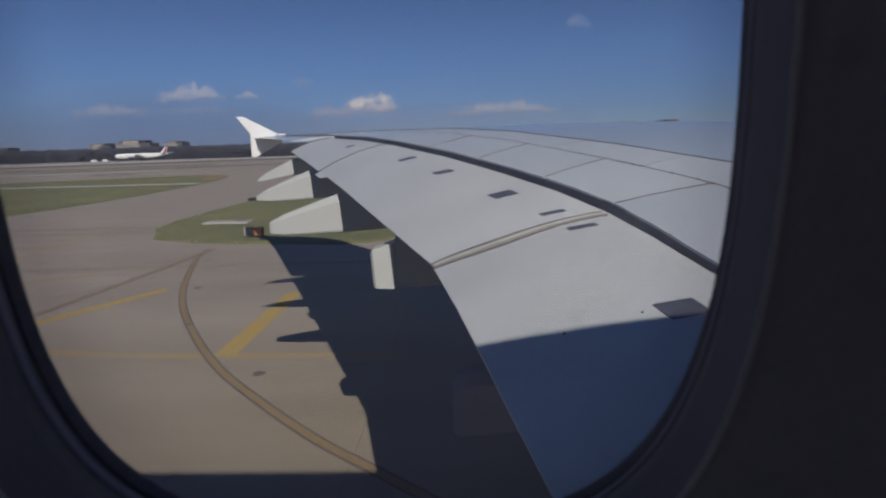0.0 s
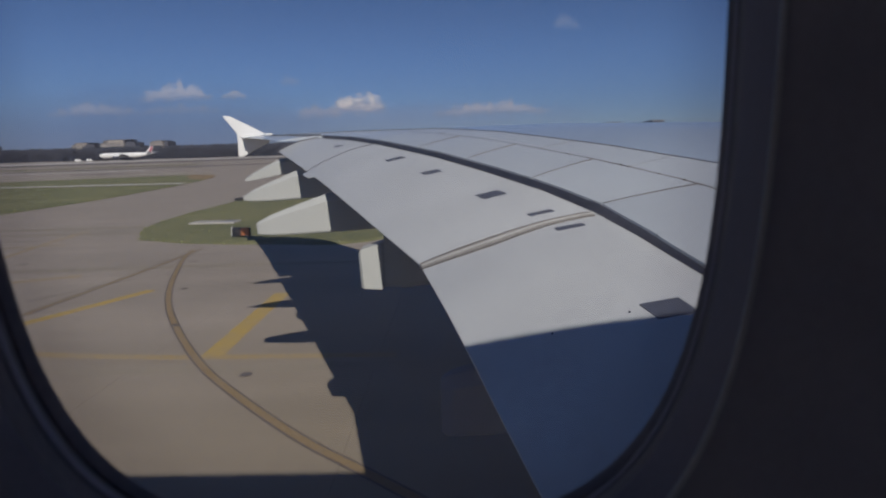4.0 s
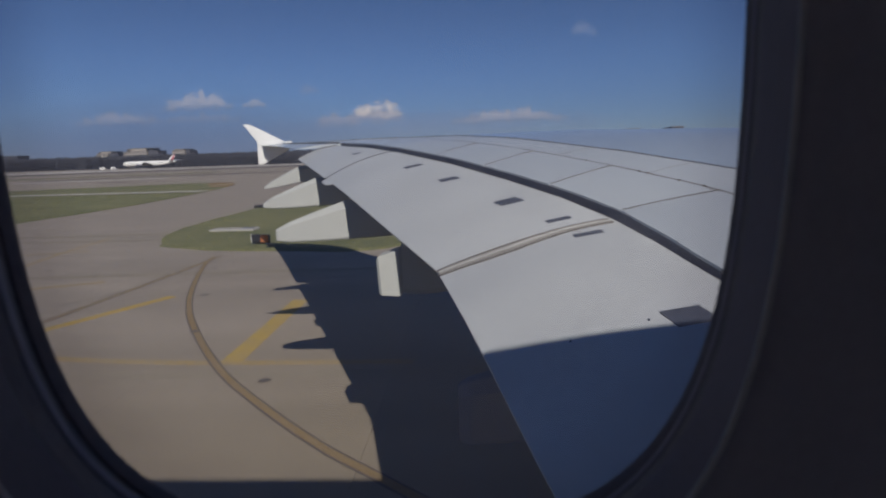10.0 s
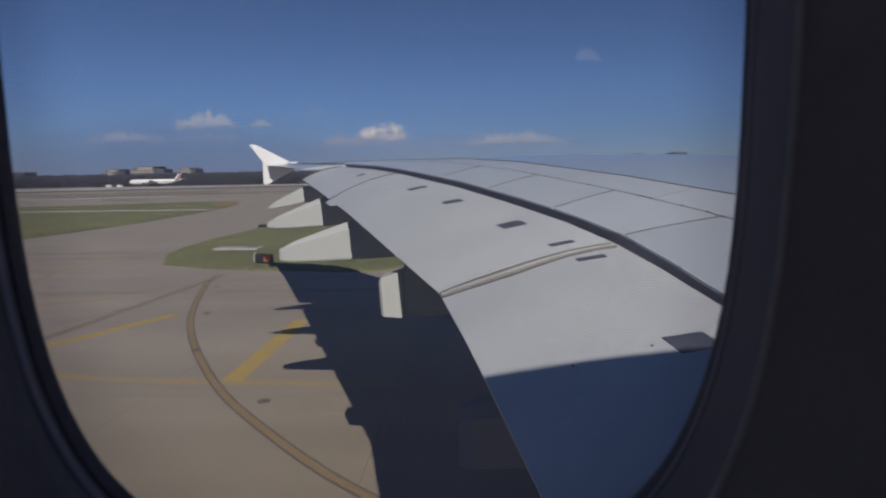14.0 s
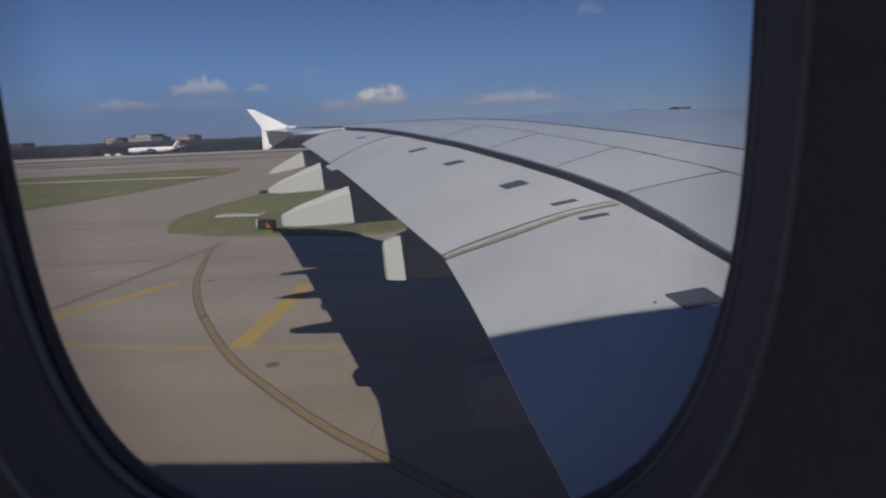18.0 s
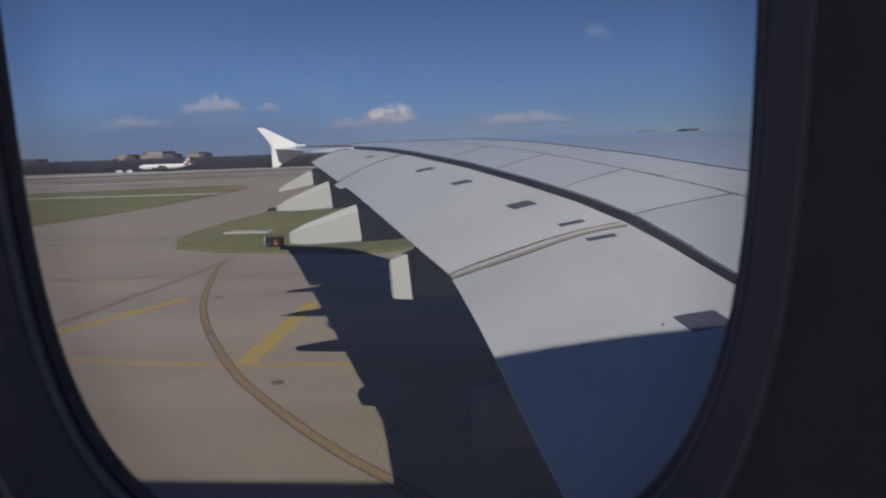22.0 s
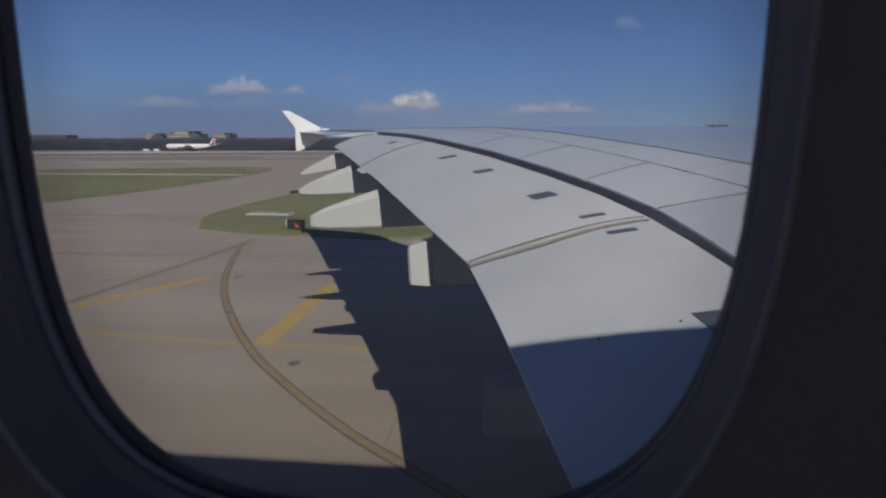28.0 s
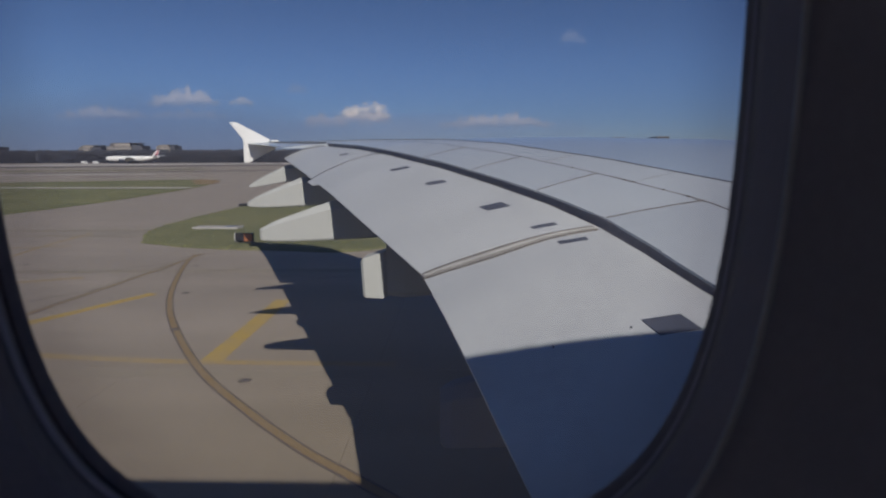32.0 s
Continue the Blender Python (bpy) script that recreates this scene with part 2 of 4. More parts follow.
def glass_material():
    m = bpy.data.materials.new("window_glass")
    m.use_nodes = True
    n, l = m.node_tree.nodes, m.node_tree.links
    n.clear()
    tr, gl, mx, out = (n.new("ShaderNode" + k) for k in ("BsdfTransparent", "BsdfGlossy", "MixShader", "OutputMaterial"))
    # glare put in as an even translucent veil that lifts the dark tones
    veil, veil_mix = n.new("ShaderNodeBsdfTranslucent"), n.new("ShaderNodeMixShader")
    veil.inputs["Color"].default_value = (0.46, 0.395, 0.42, 1)
    co, sep = n.new("ShaderNodeTexCoord"), n.new("ShaderNodeSeparateXYZ")
    l.new(co.outputs["Object"], sep.inputs[0])
    terms = []
    for axis, centre, size in (("X", -0.0445, 0.1430), ("Z", 6.462, 0.2165)):
        sub, div, ab, pw = (n.new("ShaderNodeMath") for _ in range(4))
        sub.operation, div.operation, ab.operation, pw.operation = "SUBTRACT", "DIVIDE", "ABSOLUTE", "POWER"
        sub.inputs[1].default_value, div.inputs[1].default_value, pw.inputs[1].default_value = centre, size, 3.3
        l.new(sep.outputs[axis], sub.inputs[0])
        l.new(sub.outputs[0], div.inputs[0])
        l.new(div.outputs[0], ab.inputs[0])
        l.new(ab.outputs[0], pw.inputs[0])
        terms.append(pw)
    total, haze = n.new("ShaderNodeMath"), n.new("ShaderNodeMapRange")
    total.operation, haze.interpolation_type = "ADD", "SMOOTHSTEP"
    l.new(terms[0].outputs[0], total.inputs[0])
    l.new(terms[1].outputs[0], total.inputs[1])
    haze.inputs["From Min"].default_value, haze.inputs["From Max"].default_value = 0.50, 1.15
    haze.inputs["To Min"].default_value, haze.inputs["To Max"].default_value = 0.0, 1.0
    l.new(total.outputs[0], haze.inputs["Value"])
    # vignette painted into the pane: its tint darkens towards the rim
    darken = n.new("ShaderNodeMix")
    darken.data_type = "RGBA"
    darken.inputs["A"].default_value, darken.inputs["B"].default_value = (0.96, 0.965, 0.985, 1), (0.84, 0.84, 0.87, 1)
    l.new(haze.outputs["Result"], darken.inputs["Factor"])
    l.new(darken.outputs["Result"], tr.inputs["Color"])
    veil_mix.inputs["Fac"].default_value = 0.085
    gl.inputs["Roughness"].default_value = 0.3
    mx.inputs["Fac"].default_value = 0.02
    l.new(tr.outputs[0], veil_mix.inputs[1])
    l.new(veil.outputs[0], veil_mix.inputs[2])
    l.new(veil_mix.outputs[0], mx.inputs[1])
    l.new(gl.outputs[0], mx.inputs[2])
    l.new(mx.outputs[0], out.inputs["Surface"])
    return m


M_GLASS = glass_material()


# ---- building helpers ----
def mesh_of(bm, name, material, smooth=False):
    me = bpy.data.meshes.new(name)
    bmesh.ops.recalc_face_normals(bm, faces=bm.faces)
    bm.to_mesh(me)
    bm.free()
    if material:
        me.materials.append(material)
    if smooth:
        for f in me.polygons:
            f.use_smooth = True
        me.set_sharp_from_angle(angle=radians(28))
    return me


def thing(name, label, category, at=(0, 0, 0), group="", kind=""):
    ob = new(name)
    ob.location = at
    ob.empty_display_size = 0.1
    return tagged(ob, label, category, group, kind)


def part(name, bm, material, parent=None, label="", smooth=False):
    """Links a bmesh as one mesh object under a thing or a part; its coordinates are the parent's."""
    ob = new(name, mesh_of(bm, name, material, smooth))
    if parent:
        ob.parent = parent
    if label:
        ob["label"] = label
    return ob


def whole(name, bm, material, label, category, kind="", smooth=False, group=""):
    return tagged(part(name, bm, material, None, "", smooth), label, category, group, kind)


def box(bm, x0, y0, z0, x1, y1, z1, bevel=0.0):
    r = bmesh.ops.create_cube(bm, size=1, matrix=Matrix.Translation(((x0 + x1) / 2, (y0 + y1) / 2, (z0 + z1) / 2)) @ Matrix.Diagonal((x1 - x0, y1 - y0, z1 - z0, 1)))
    if bevel:
        es = list({e for v in r["verts"] for e in v.link_edges})
        bmesh.ops.bevel(bm, geom=es, offset=bevel, segments=2, affect="EDGES", profile=0.5)
    return bm


def boxes(*dims, bevel=0.0):
    bm = bmesh.new()
    for d in dims:
        box(bm, *d, bevel=bevel)
    return bm


def cylinder(bm, p, q, r0, r1, seg=16):
    p, q = Vector(p), Vector(q)
    m = Matrix.Translation((p + q) / 2) @ (q - p).to_track_quat("Z", "Y").to_matrix().to_4x4()
    bmesh.ops.create_cone(bm, cap_ends=True, segments=seg, radius1=r0, radius2=r1, depth=(q - p).length, matrix=m)
    return bm


def loft(rings, closed_ring=True, cap=True):
    """Quads between rings of equal length."""
    bm = bmesh.new()
    vs = [[bm.verts.new(p) for p in r] for r in rings]
    k = len(rings[0])
    for a, b in zip(vs, vs[1:]):
        for i in range(k if closed_ring else k - 1):
            j = (i + 1) % k
            bm.faces.new((a[i], a[j], b[j], b[i]))
    if cap and closed_ring:
        bm.faces.new(vs[0])
        bm.faces.new(list(reversed(vs[-1])))
    return bm


def ribbon(points, width, z, thick=0.004, cross=None):
    """A flat strip of constant width along points of the ground plane."""
    pts = [Vector((x, y)) for x, y in points]
    rings = []
    for i, p in enumerate(pts):
        d = (pts[min(i + 1, len(pts) - 1)] - pts[max(i - 1, 0)]).normalized()
        n = Vector((-d.y, d.x)) * (width / 2)
        a, b = p + n, p - n
        rings.append([(a.x, a.y, z), (b.x, b.y, z), (b.x, b.y, z + thick), (a.x, a.y, z + thick)])
    return loft(rings)


def tube(points, radius, seg=8):
    pts = [Vector(p) for p in points]
    rings = []
    for i, p in enumerate(pts):
        d = (pts[min(i + 1, len(pts) - 1)] - pts[max(i - 1, 0)]).normalized()
        u = d.cross(Vector((0, 0, 1))).normalized()
        w = u.cross(d)
        rings.append([p + radius * (math.cos(a) * u + math.sin(a) * w) for a in [2 * math.pi * k / seg for k in range(seg)]])
    return loft(rings)


def smooth_line(points, steps=8):
    """Catmull-Rom curve through points of the plane."""
    p = [Vector(q) for q in points]
    p = [2 * p[0] - p[1]] + p + [2 * p[-1] - p[-2]]
    out = []
    for i in range(1, len(p) - 2):
        for s in range(steps):
            t = s / steps
            out.append(0.5 * ((2 * p[i]) + (p[i + 1] - p[i - 1]) * t + (2 * p[i - 1] - 5 * p[i] + 4 * p[i + 1] - p[i + 2]) * t * t
                              + (3 * p[i] - p[i - 1] - 3 * p[i + 1] + p[i + 2]) * t ** 3))
    return out + [p[-2]]


# ---- ground ----
def ground_z(x, y):
    """Level airfield that rises gently far off."""
    s = min(1.0, max(0.0, (y - 180.0) / 420.0))
    return 4.0 * s * s * (3 - 2 * s)


def grid_sheet(xs, ys, drop=0.0):
    bm = bmesh.new()
    vs = [[bm.verts.new((x, y, ground_z(x, y) + drop)) for x in xs] for y in ys]
    for a, b in zip(vs, vs[1:]):
        for i in range(len(xs) - 1):
            bm.faces.new((a[i], a[i + 1], b[i + 1], b[i]))
    return bm


ground_sheet = grid_sheet([-4500, -2500, -1200, -600, -300, -150, -60, 0, 60, 150, 300, 600, 1200, 2500, 4500],
                          [-800, -100, 0, 60, 120, 180] + list(range(200, 640, 20)) + [800, 1200, 2000, 4500], -0.03)
whole("ground", ground_sheet, M_CONCRETE, "broad pale concrete airfield pavement reaching the horizon", "ground", "structure", smooth=True)


def outline_sheet(corners, up, name, material, label, category, kind, edge=0.05, steps=5):
    """A low mound of turf with an uneven rim inside a rounded outline."""
    rim = smooth_line(corners + corners[:1], steps)[:-1]
    rim = [Vector((p.x + 0.25 * noise.noise((p.x * 0.3, p.y * 0.3, 0)), p.y + 0.25 * noise.noise((p.x * 0.3, p.y * 0.3, 9)))) for p in rim]
    c = sum(rim, Vector((0, 0))) / len(rim)
    rings = []
    for s, h in ((1.0, -0.02), (0.995, up * 0.6), (0.95, up), (0.8, up), (0.6, up), (0.4, up), (0.2, up), (0.02, up)):
        ring = []
        for p in rim:
            q = c + (p - c) * s
            ring.append((q.x, q.y, ground_z(q.x, q.y) + h + (0.04 * noise.noise((q.x * 0.4, q.y * 0.4, 3)) if s < 0.99 else 0)))
        rings.append(ring)
    return whole(name, loft(rings, cap=False), material, label, category, kind, smooth=True), rim


def inside(x, y, poly):
    hit = False
    for a, b in zip(poly, poly[1:] + poly[:1]):
        if (a.y > y) != (b.y > y) and x < (b.x - a.x) * (y - a.y) / (b.y - a.y) + a.x:
            hit = not hit
    return hit


def tufts(name, rim, count, y_max, size, label):
    rng = random.Random(5)
    x0, x1 = min(p.x for p in rim), max(p.x for p in rim)
    y0, y1 = min(p.y for p in rim), min(y_max, max(p.y for p in rim))
    verts, faces = [], []
    while len(faces) < count:
        x, y = rng.uniform(x0, x1), rng.uniform(y0, y1)
        if not inside(x, y, rim):
            continue
        a, h, w = rng.uniform(0, math.pi), rng.uniform(0.5, 1.3) * size, rng.uniform(0.4, 0.9) * size
        dx, dy, k = math.cos(a) * w, math.sin(a) * w, len(verts)
        lean = rng.uniform(-0.5, 0.5) * size
        verts += [(x - dx, y - dy, 0.02), (x + dx, y + dy, 0.02), (x + dx * 0.4 + lean, y + dy * 0.4, h), (x - dx * 0.5 + lean, y - dy * 0.5, h * 0.8)]
        faces.append((k, k + 1, k + 2, k + 3))
    me = bpy.data.meshes.new(name)
    me.from_pydata(verts, [], faces)
    me.materials.append(M_BLADE)
    return tagged(new(name, me), label, "grass", kind="stuff")


DX = 17.0
isle = [(-42 + DX, 46), (-37 + DX, 43.4), (-31 + DX, 42.2), (-25 + DX, 41.4), (-21.5 + DX, 45), (-18.5 + DX, 54), (-15.5 + DX, 75), (-13 + DX, 105), (-20 + DX, 140),
        (-40 + DX, 142), (-47.5 + DX, 120), (-47.5 + DX, 75), (-46 + DX, 56)]
_, rim_near = outline_sheet(isle, 0.09, "grass_island", M_GRASS, "green and yellowish mown grass island beside the taxiway", "grass", "stuff")
tufts("grass_tufts", rim_near, 9000, 100, 0.13, "short uneven grass blades on the taxiway island")
strip = [(-54, 58), (-55, 69), (-55.4, 80), (-56.4, 97), (-61, 129), (-66, 155), (-75, 184), (-88, 204), (-100, 203), (-113, 196), (-135, 184), (-143, 170), (-135, 120), (-110, 70), (-80, 50)]
_, rim_far = outline_sheet(strip, 0.09, "grass_strip", M_GRASS, "long mown grass strip between two taxiways", "grass", "stuff")
tufts("grass_tufts", rim_far, 9000, 150, 0.16, "short uneven grass blades on the long strip")


def slant_band(x0, y0, x1, y1, width, up):
    """A strip that follows the rising ground."""
    bm, rows = bmesh.new(), []
    for i in range(25):
        x, y = x0 + (x1 - x0) * i / 24, y0 + (y1 - y0) * i / 24
        rows.append([bm.verts.new((x, y + width * (k / 4 - 0.5), ground_z(x, y + width * (k / 4 - 0.5)) + up)) for k in range(5)])
    for a, b in zip(rows, rows[1:]):
        for k in range(4):
            bm.faces.new((a[k], b[k], b[k + 1], a[k + 1]))
    return bm


M_RUNWAY = surface("pale_runway", (0.54, 0.52, 0.49), 0.85, vary=0.08, big=0.03, fine=0.4)
M_ASPHALT = surface("dark_asphalt_shoulder", (0.065, 0.062, 0.066), 0.9, vary=0.15, big=0.03, fine=0.4)
for x0, y0, x1, y1, w in ((-700, 340, -40, 588, 55), (-900, 640, 40, 660, 50), (-206, 258, -142, 276, 9)):
    whole("runway", slant_band(x0, y0, x1, y1, w, 0.06), M_RUNWAY, "pale far concrete runway strip", "runway", "structure")
for x0, y0, x1, y1, w in ((-460, 366, -120, 465, 34), (-215, 287, -100, 327, 12), (-150, 235, -132, 236, 5)):
    whole("runway_shoulder", slant_band(x0, y0, x1, y1, w, 0.05), M_ASPHALT, "dark asphalt shoulder strip beside the far runway", "runway", "structure")
whole("far_grass", slant_band(-330, 296, -150, 352, 18, 0.05), M_GRASS, "thin far strip of dull grass along the runway", "grass", "stuff")
whole("service_road", slant_band(-150, 143, -63, 139, 4.5, 0.2), M_RUNWAY, "narrow pale concrete service road across the grass", "road", "structure")
soil = [(-86, 192), (-89, 203), (-81, 199), (-75, 187), (-69, 167), (-73, 165)]
outline_sheet(soil, 0.16, "bare_soil_patch", M_SOIL, "ochre bare soil patch at the tip of the grass strip", "soil", "stuff")

# painted lines
paint = thing("lead_off_line", "curved yellow taxi line with black borders on concrete", "road marking")
curve = smooth_line([(-18.2, 40.5), (-17.3, 37.0), (-14.7, 29.8), (-12.6, 25.1), (-10.2, 20.9), (-7.8, 17.3), (-5.6, 14.7), (-3.6, 12.6), (-2.0, 11.2), (1.0, 8.6)], 8)
part("black_border", ribbon(curve, 0.34, 0.003), M_BLACKPAINT, paint, "worn black border")
part("yellow_line", ribbon(curve, 0.20, 0.008), M_OCHRE, paint, "worn brownish ochre line")
paint = thing("taxi_centre_line", "narrow faded taxiway centre line across the concrete", "road marking")
straight = [(-19.0, 10.0), (-18.6, 18.0), (-18.2, 26.0), (-17.9, 34.0), (-17.8, 40.8)]
part("black_border", ribbon(straight, 0.42, 0.002), M_BLACKPAINT, paint, "worn dark border")
part("yellow_line", ribbon(straight, 0.14, 0.007), M_FADED, paint, "faded ochre line")
for pts, w, mat_, lab in (([(-8.0, 18.4), (-8.15, 27.0)], 0.72, M_YELLOW, "broad bright yellow painted bar on the concrete taxiway"),
                          ([(-17.6, 22.0), (-14.9, 28.2)], 0.60, M_YELLOW, "long bright yellow hatch bar on concrete"),
                          ([(-24.6, 30.4), (-20.9, 32.2)], 0.55, M_FADED, "faint worn yellow hatch bar on concrete"),
                          ([(-36.5, 42.5), (-29.8, 44.6)], 0.55, M_GHOST, "hardly visible yellow hatch bar on concrete")):
    whole("painted_bar", ribbon(pts, w, 0.0036 if w < 0.8 else 0.0055), mat_, lab, "road marking", group="yellow paint marks on the taxiway")
arc = smooth_line([(-33.0, 52.6), (-31.6, 44.0), (-29.6, 36.5), (-27.2, 30.5), (-24.4, 25.8), (-21.2, 22.2), (-18.0, 20.1), (-14.5, 19.0), (-10.4, 18.45), (-7.8, 18.3), (-2.0, 18.2)], 8)
whole("hatch_edge_line", ribbon(arc, 0.40, 0.0018), M_FADED, "worn curved yellow edge line round the hatch bars", "road marking", group="yellow paint marks on the taxiway")


def wobble(points, amount, seed):
    line = smooth_line(points, 10)
    return [(p.x + amount * noise.noise((p.x * 1.3, p.y * 1.3, seed)), p.y + amount * noise.noise((p.x * 1.3, p.y * 1.3, seed + 5))) for p in line]


for i, pts in enumerate(([(-19.8, 26.4), (-18.0, 29.9), (-15.1, 33.3), (-12.0, 36.5)], [(-21.8, 33.1), (-19.2, 35.9), (-16.7, 38.3)], [(-31.0, 52.0), (-28.0, 53.5), (-26.5, 53.0)])):
    whole("sealed_crack", ribbon(wobble(pts, 0.22, i), 0.07 if i < 2 else 0.25, 0.0025), M_BLACKPAINT, "thin dark sealed crack in the concrete", "pavement crack", group="sealed cracks in the taxiway")
M_SKID = surface("rubber_stained_concrete", (0.266, 0.229, 0.176), 0.85, vary=0.06, big=0.2, fine=2.0)
for i, (pts, w) in enumerate((([(-60, 55.5), (-35, 54.5), (-10, 56.5), (12, 56)], 1.6), ([(-60, 50.0), (-40, 50.6), (-27, 50.4)], 1.2), ([(-55, 35.0), (-30, 33.8), (-8, 34.6), (8, 34.0)], 0.9), ([(-30, 17.6), (-12, 17.2), (6, 17.5)], 0.6))):
    whole("tyre_mark", ribbon(wobble(pts, 0.15, i + 20), w, 0.0012, 0.001), M_SKID, "faint dark tyre streak along the taxiway", "tyre mark", group="tyre streaks on the taxiway")


def pavement_light():
    t = thing("pavement_light", "small dark inset light ring in the concrete", "pavement light", group="inset lights along the curve")
    part("base_ring", cylinder(bmesh.new(), (0, 0, -0.02), (0, 0, 0.012), 0.22, 0.20, 20), M_BLACKPAINT, t)
    part("lens", cylinder(bmesh.new(), (0, 0, 0.012), (0, 0, 0.03), 0.14, 0.08, 12), M_BROWN, t, "dull brown lens cap")
    return t


lamp0 = pavement_light()
lamp0.location = (-6.3, 16.7, 0)
for x, y in ((-10.9, 22.0), (-13.4, 28.4), (-16.2, 36.0), (-27.1, 36.3), (-22.6, 34.0)):
    copy_thing(lamp0, pose(x, y, 0))


def guidance_sign():
    t = thing("guidance_sign", "orange and black taxiway sign box standing on the grass", "sign", (-16.6, 45.6, 0.05))
    part("housing", boxes((-0.95, -0.16, 0.22, 0.95, 0.16, 1.02), bevel=0.03), M_BLACK, t, "black metal housing")
    part("orange_panel", boxes((0.05, -0.185, 0.26, 0.92, -0.165, 0.98), bevel=0.006), M_ORANGE, t, "orange face panel")
    part("dark_panel", boxes((-0.86, -0.185, 0.26, 0.02, -0.165, 0.98), bevel=0.006), M_BLACK, t, "dark face panel")
    part("end_cap", boxes((-1.0, -0.17, 0.2, -0.955, 0.17, 1.04), bevel=0.01), M_WHITE, t, "white end cap")
    for x in (-0.7, 0.7):
        part("leg", boxes((x - 0.04, -0.05, -0.05, x + 0.04, 0.05, 0.23)), M_STEEL, t)
    t.rotation_euler, t.scale = (0, 0, radians(-12)), (0.8, 0.8, 0.8)
    return t


guidance_sign()
pad = thing("concrete_pad", "low grey concrete pad lying in the grass", "concrete slab", (-22.4, 56.0, 0.05))
part("slab", boxes((-2.6, -0.9, -0.05, 1.7, 0.9, 0.2), bevel=0.04), M_PAD, pad)
part("cover_plate", boxes((0.3, -0.6, 0.201, 1.4, 0.6, 0.23), bevel=0.01), M_SHADEGREY, pad, "grey painted cover plate")

conduit = thing("cable_cover", "thin pale concrete cable cover running through the grass", "cable cover")
for i in range(8):
    part("cover_slab", ribbon([(-15.3 + 0.10 * i, 51.5 + 3.3 * i), (-15.2 + 0.10 * i, 54.72 + 3.3 * i)], 0.4, 0.10, 0.08), M_PAD, conduit)

# ---- far distance ----
def woods():
    rng = random.Random(3)
    verts, faces = [], []
    for row in range(3):
        x = -1150.0
        while x < 60:
            x += rng.uniform(4, 7)
            y = 750 + row * 9 + rng.uniform(-5, 5)
            z0, h, r = ground_z(x, y), rng.uniform(14.0, 15.6) + 0.9 * row, rng.uniform(4.0, 6.5)
            for _ in range(210):
                u, v = rng.uniform(-1, 1), rng.uniform(0.02, 1)
                rad = r * math.sqrt(max(0.05, 1 - max(0, (v - 0.45) / 0.55) ** 2))
                px, py, pz = x + u * rad, y + rng.uniform(-1, 0.4) * rad, z0 + v * h
                s, k = rng.uniform(0.5, 1.15), len(verts)
                tw = rng.uniform(0, 1.5)
                a, b = Vector((math.cos(tw), rng.uniform(-0.3, 0.3), math.sin(tw))) * s, Vector((-math.sin(tw), rng.uniform(-0.3, 0.3), math.cos(tw))) * s * rng.uniform(0.5, 1)
                verts += [(px - a.x, py - a.y, pz - a.z), (px + b.x, py + b.y, pz + b.z), (px + a.x, py + a.y, pz + a.z), (px - b.x, py - b.y, pz - b.z)]
                faces.append((k, k + 1, k + 2, k + 3))
    # dense undergrowth and trunks behind the front rows
    n, k = 260, len(verts)
    for i in range(n + 1):
        x = -1150 + 1210 * i / n
        h = 12.5 + 2.0 * noise.noise((x * 0.05, 0, 0)) + 1.5 * noise.noise((x * 0.21, 4, 0))
        verts += [(x, 772, 3.4), (x, 772 + 2 * noise.noise((x * 0.1, 8, 0)), 4.0 + h)]
    faces += [(k + 2 * i, k + 2 * i + 2, k + 2 * i + 3, k + 2 * i + 1) for i in range(n)]
    me = bpy.data.meshes.new("woods")
    me.from_pydata(verts, [], faces)
    # distance haze is mixed into the foliage's bluish base colour
    me.materials.append(M_HAZELEAF)
    return tagged(new("woods", me), "dark far woodland belt behind the runway, haze in its bluish colour", "trees", kind="stuff")


woods()


def far_building(x0, x1, z1, y, label, wall_mat, tiers, depth=30, dark=0.0):
    """A flat-roofed block; dark is the share of its width taken by a lower wing coloured as shade."""
    z0 = ground_z(x0, y) - 0.5
    t = thing("far_building", label, "building", ((x0 + x1) / 2, y, z0), group="far buildings behind the woods")
    w, h = x1 - x0, z1 - z0
    xe = w / 2 - dark * w
    part("wall", boxes((-w / 2, 0, 0, xe, depth, h * tiers), bevel=0.2), wall_mat, t)
    part("roof", boxes((-w / 2 - 0.4, -0.4, h * tiers, xe + 0.4, depth + 0.4, h * tiers + 0.7)), M_ROOF, t, "flat dark roof edge")
    # the building's shaded side is put in as a darker wing
    if dark:
        part("shaded_wing", boxes((xe + 0.4, 3, 0, w / 2, depth + 4, h * (tiers + 0.05)), bevel=0.2), M_DARKSIDE, t, "side wing coloured dark as the shaded side")
    if tiers < 1:
        part("upper_storey", boxes((-w * 0.30, 2, h * tiers + 0.7, w * 0.16, depth - 2, h * 0.97), bevel=0.2), wall_mat, t)
        part("upper_roof", boxes((-w * 0.31, 1.6, h * 0.97, w * 0.38, depth - 1, h), bevel=0.1), M_ROOF, t, "thin dark upper roof")
        part("roof_plant", boxes((-w * 0.44, 4, h * tiers + 0.7, -w * 0.34, depth - 6, h * 0.98)), M_ROOF, t, "dark rooftop plant room")
        part("stair_block", boxes((w * 0.18, 5, h * tiers + 0.7, w * 0.36, depth - 4, h * 0.96)), M_DARKSIDE, t, "dark stair block on the roof")
    win = mesh_of(boxes((-1.9, -0.12, 0, 1.9, 0.05, 1.3)), "window", M_WINDOW)
    n = max(2, int((xe + w / 2) / 5))
    for level in range(3):
        for i in range(n):
            o = new("window", win)
            o.parent = t
            o.location = (-w / 2 + (i + 0.5) * (xe + w / 2) / n, 0, h * tiers - 2.6 - 3.6 * level)
    return t


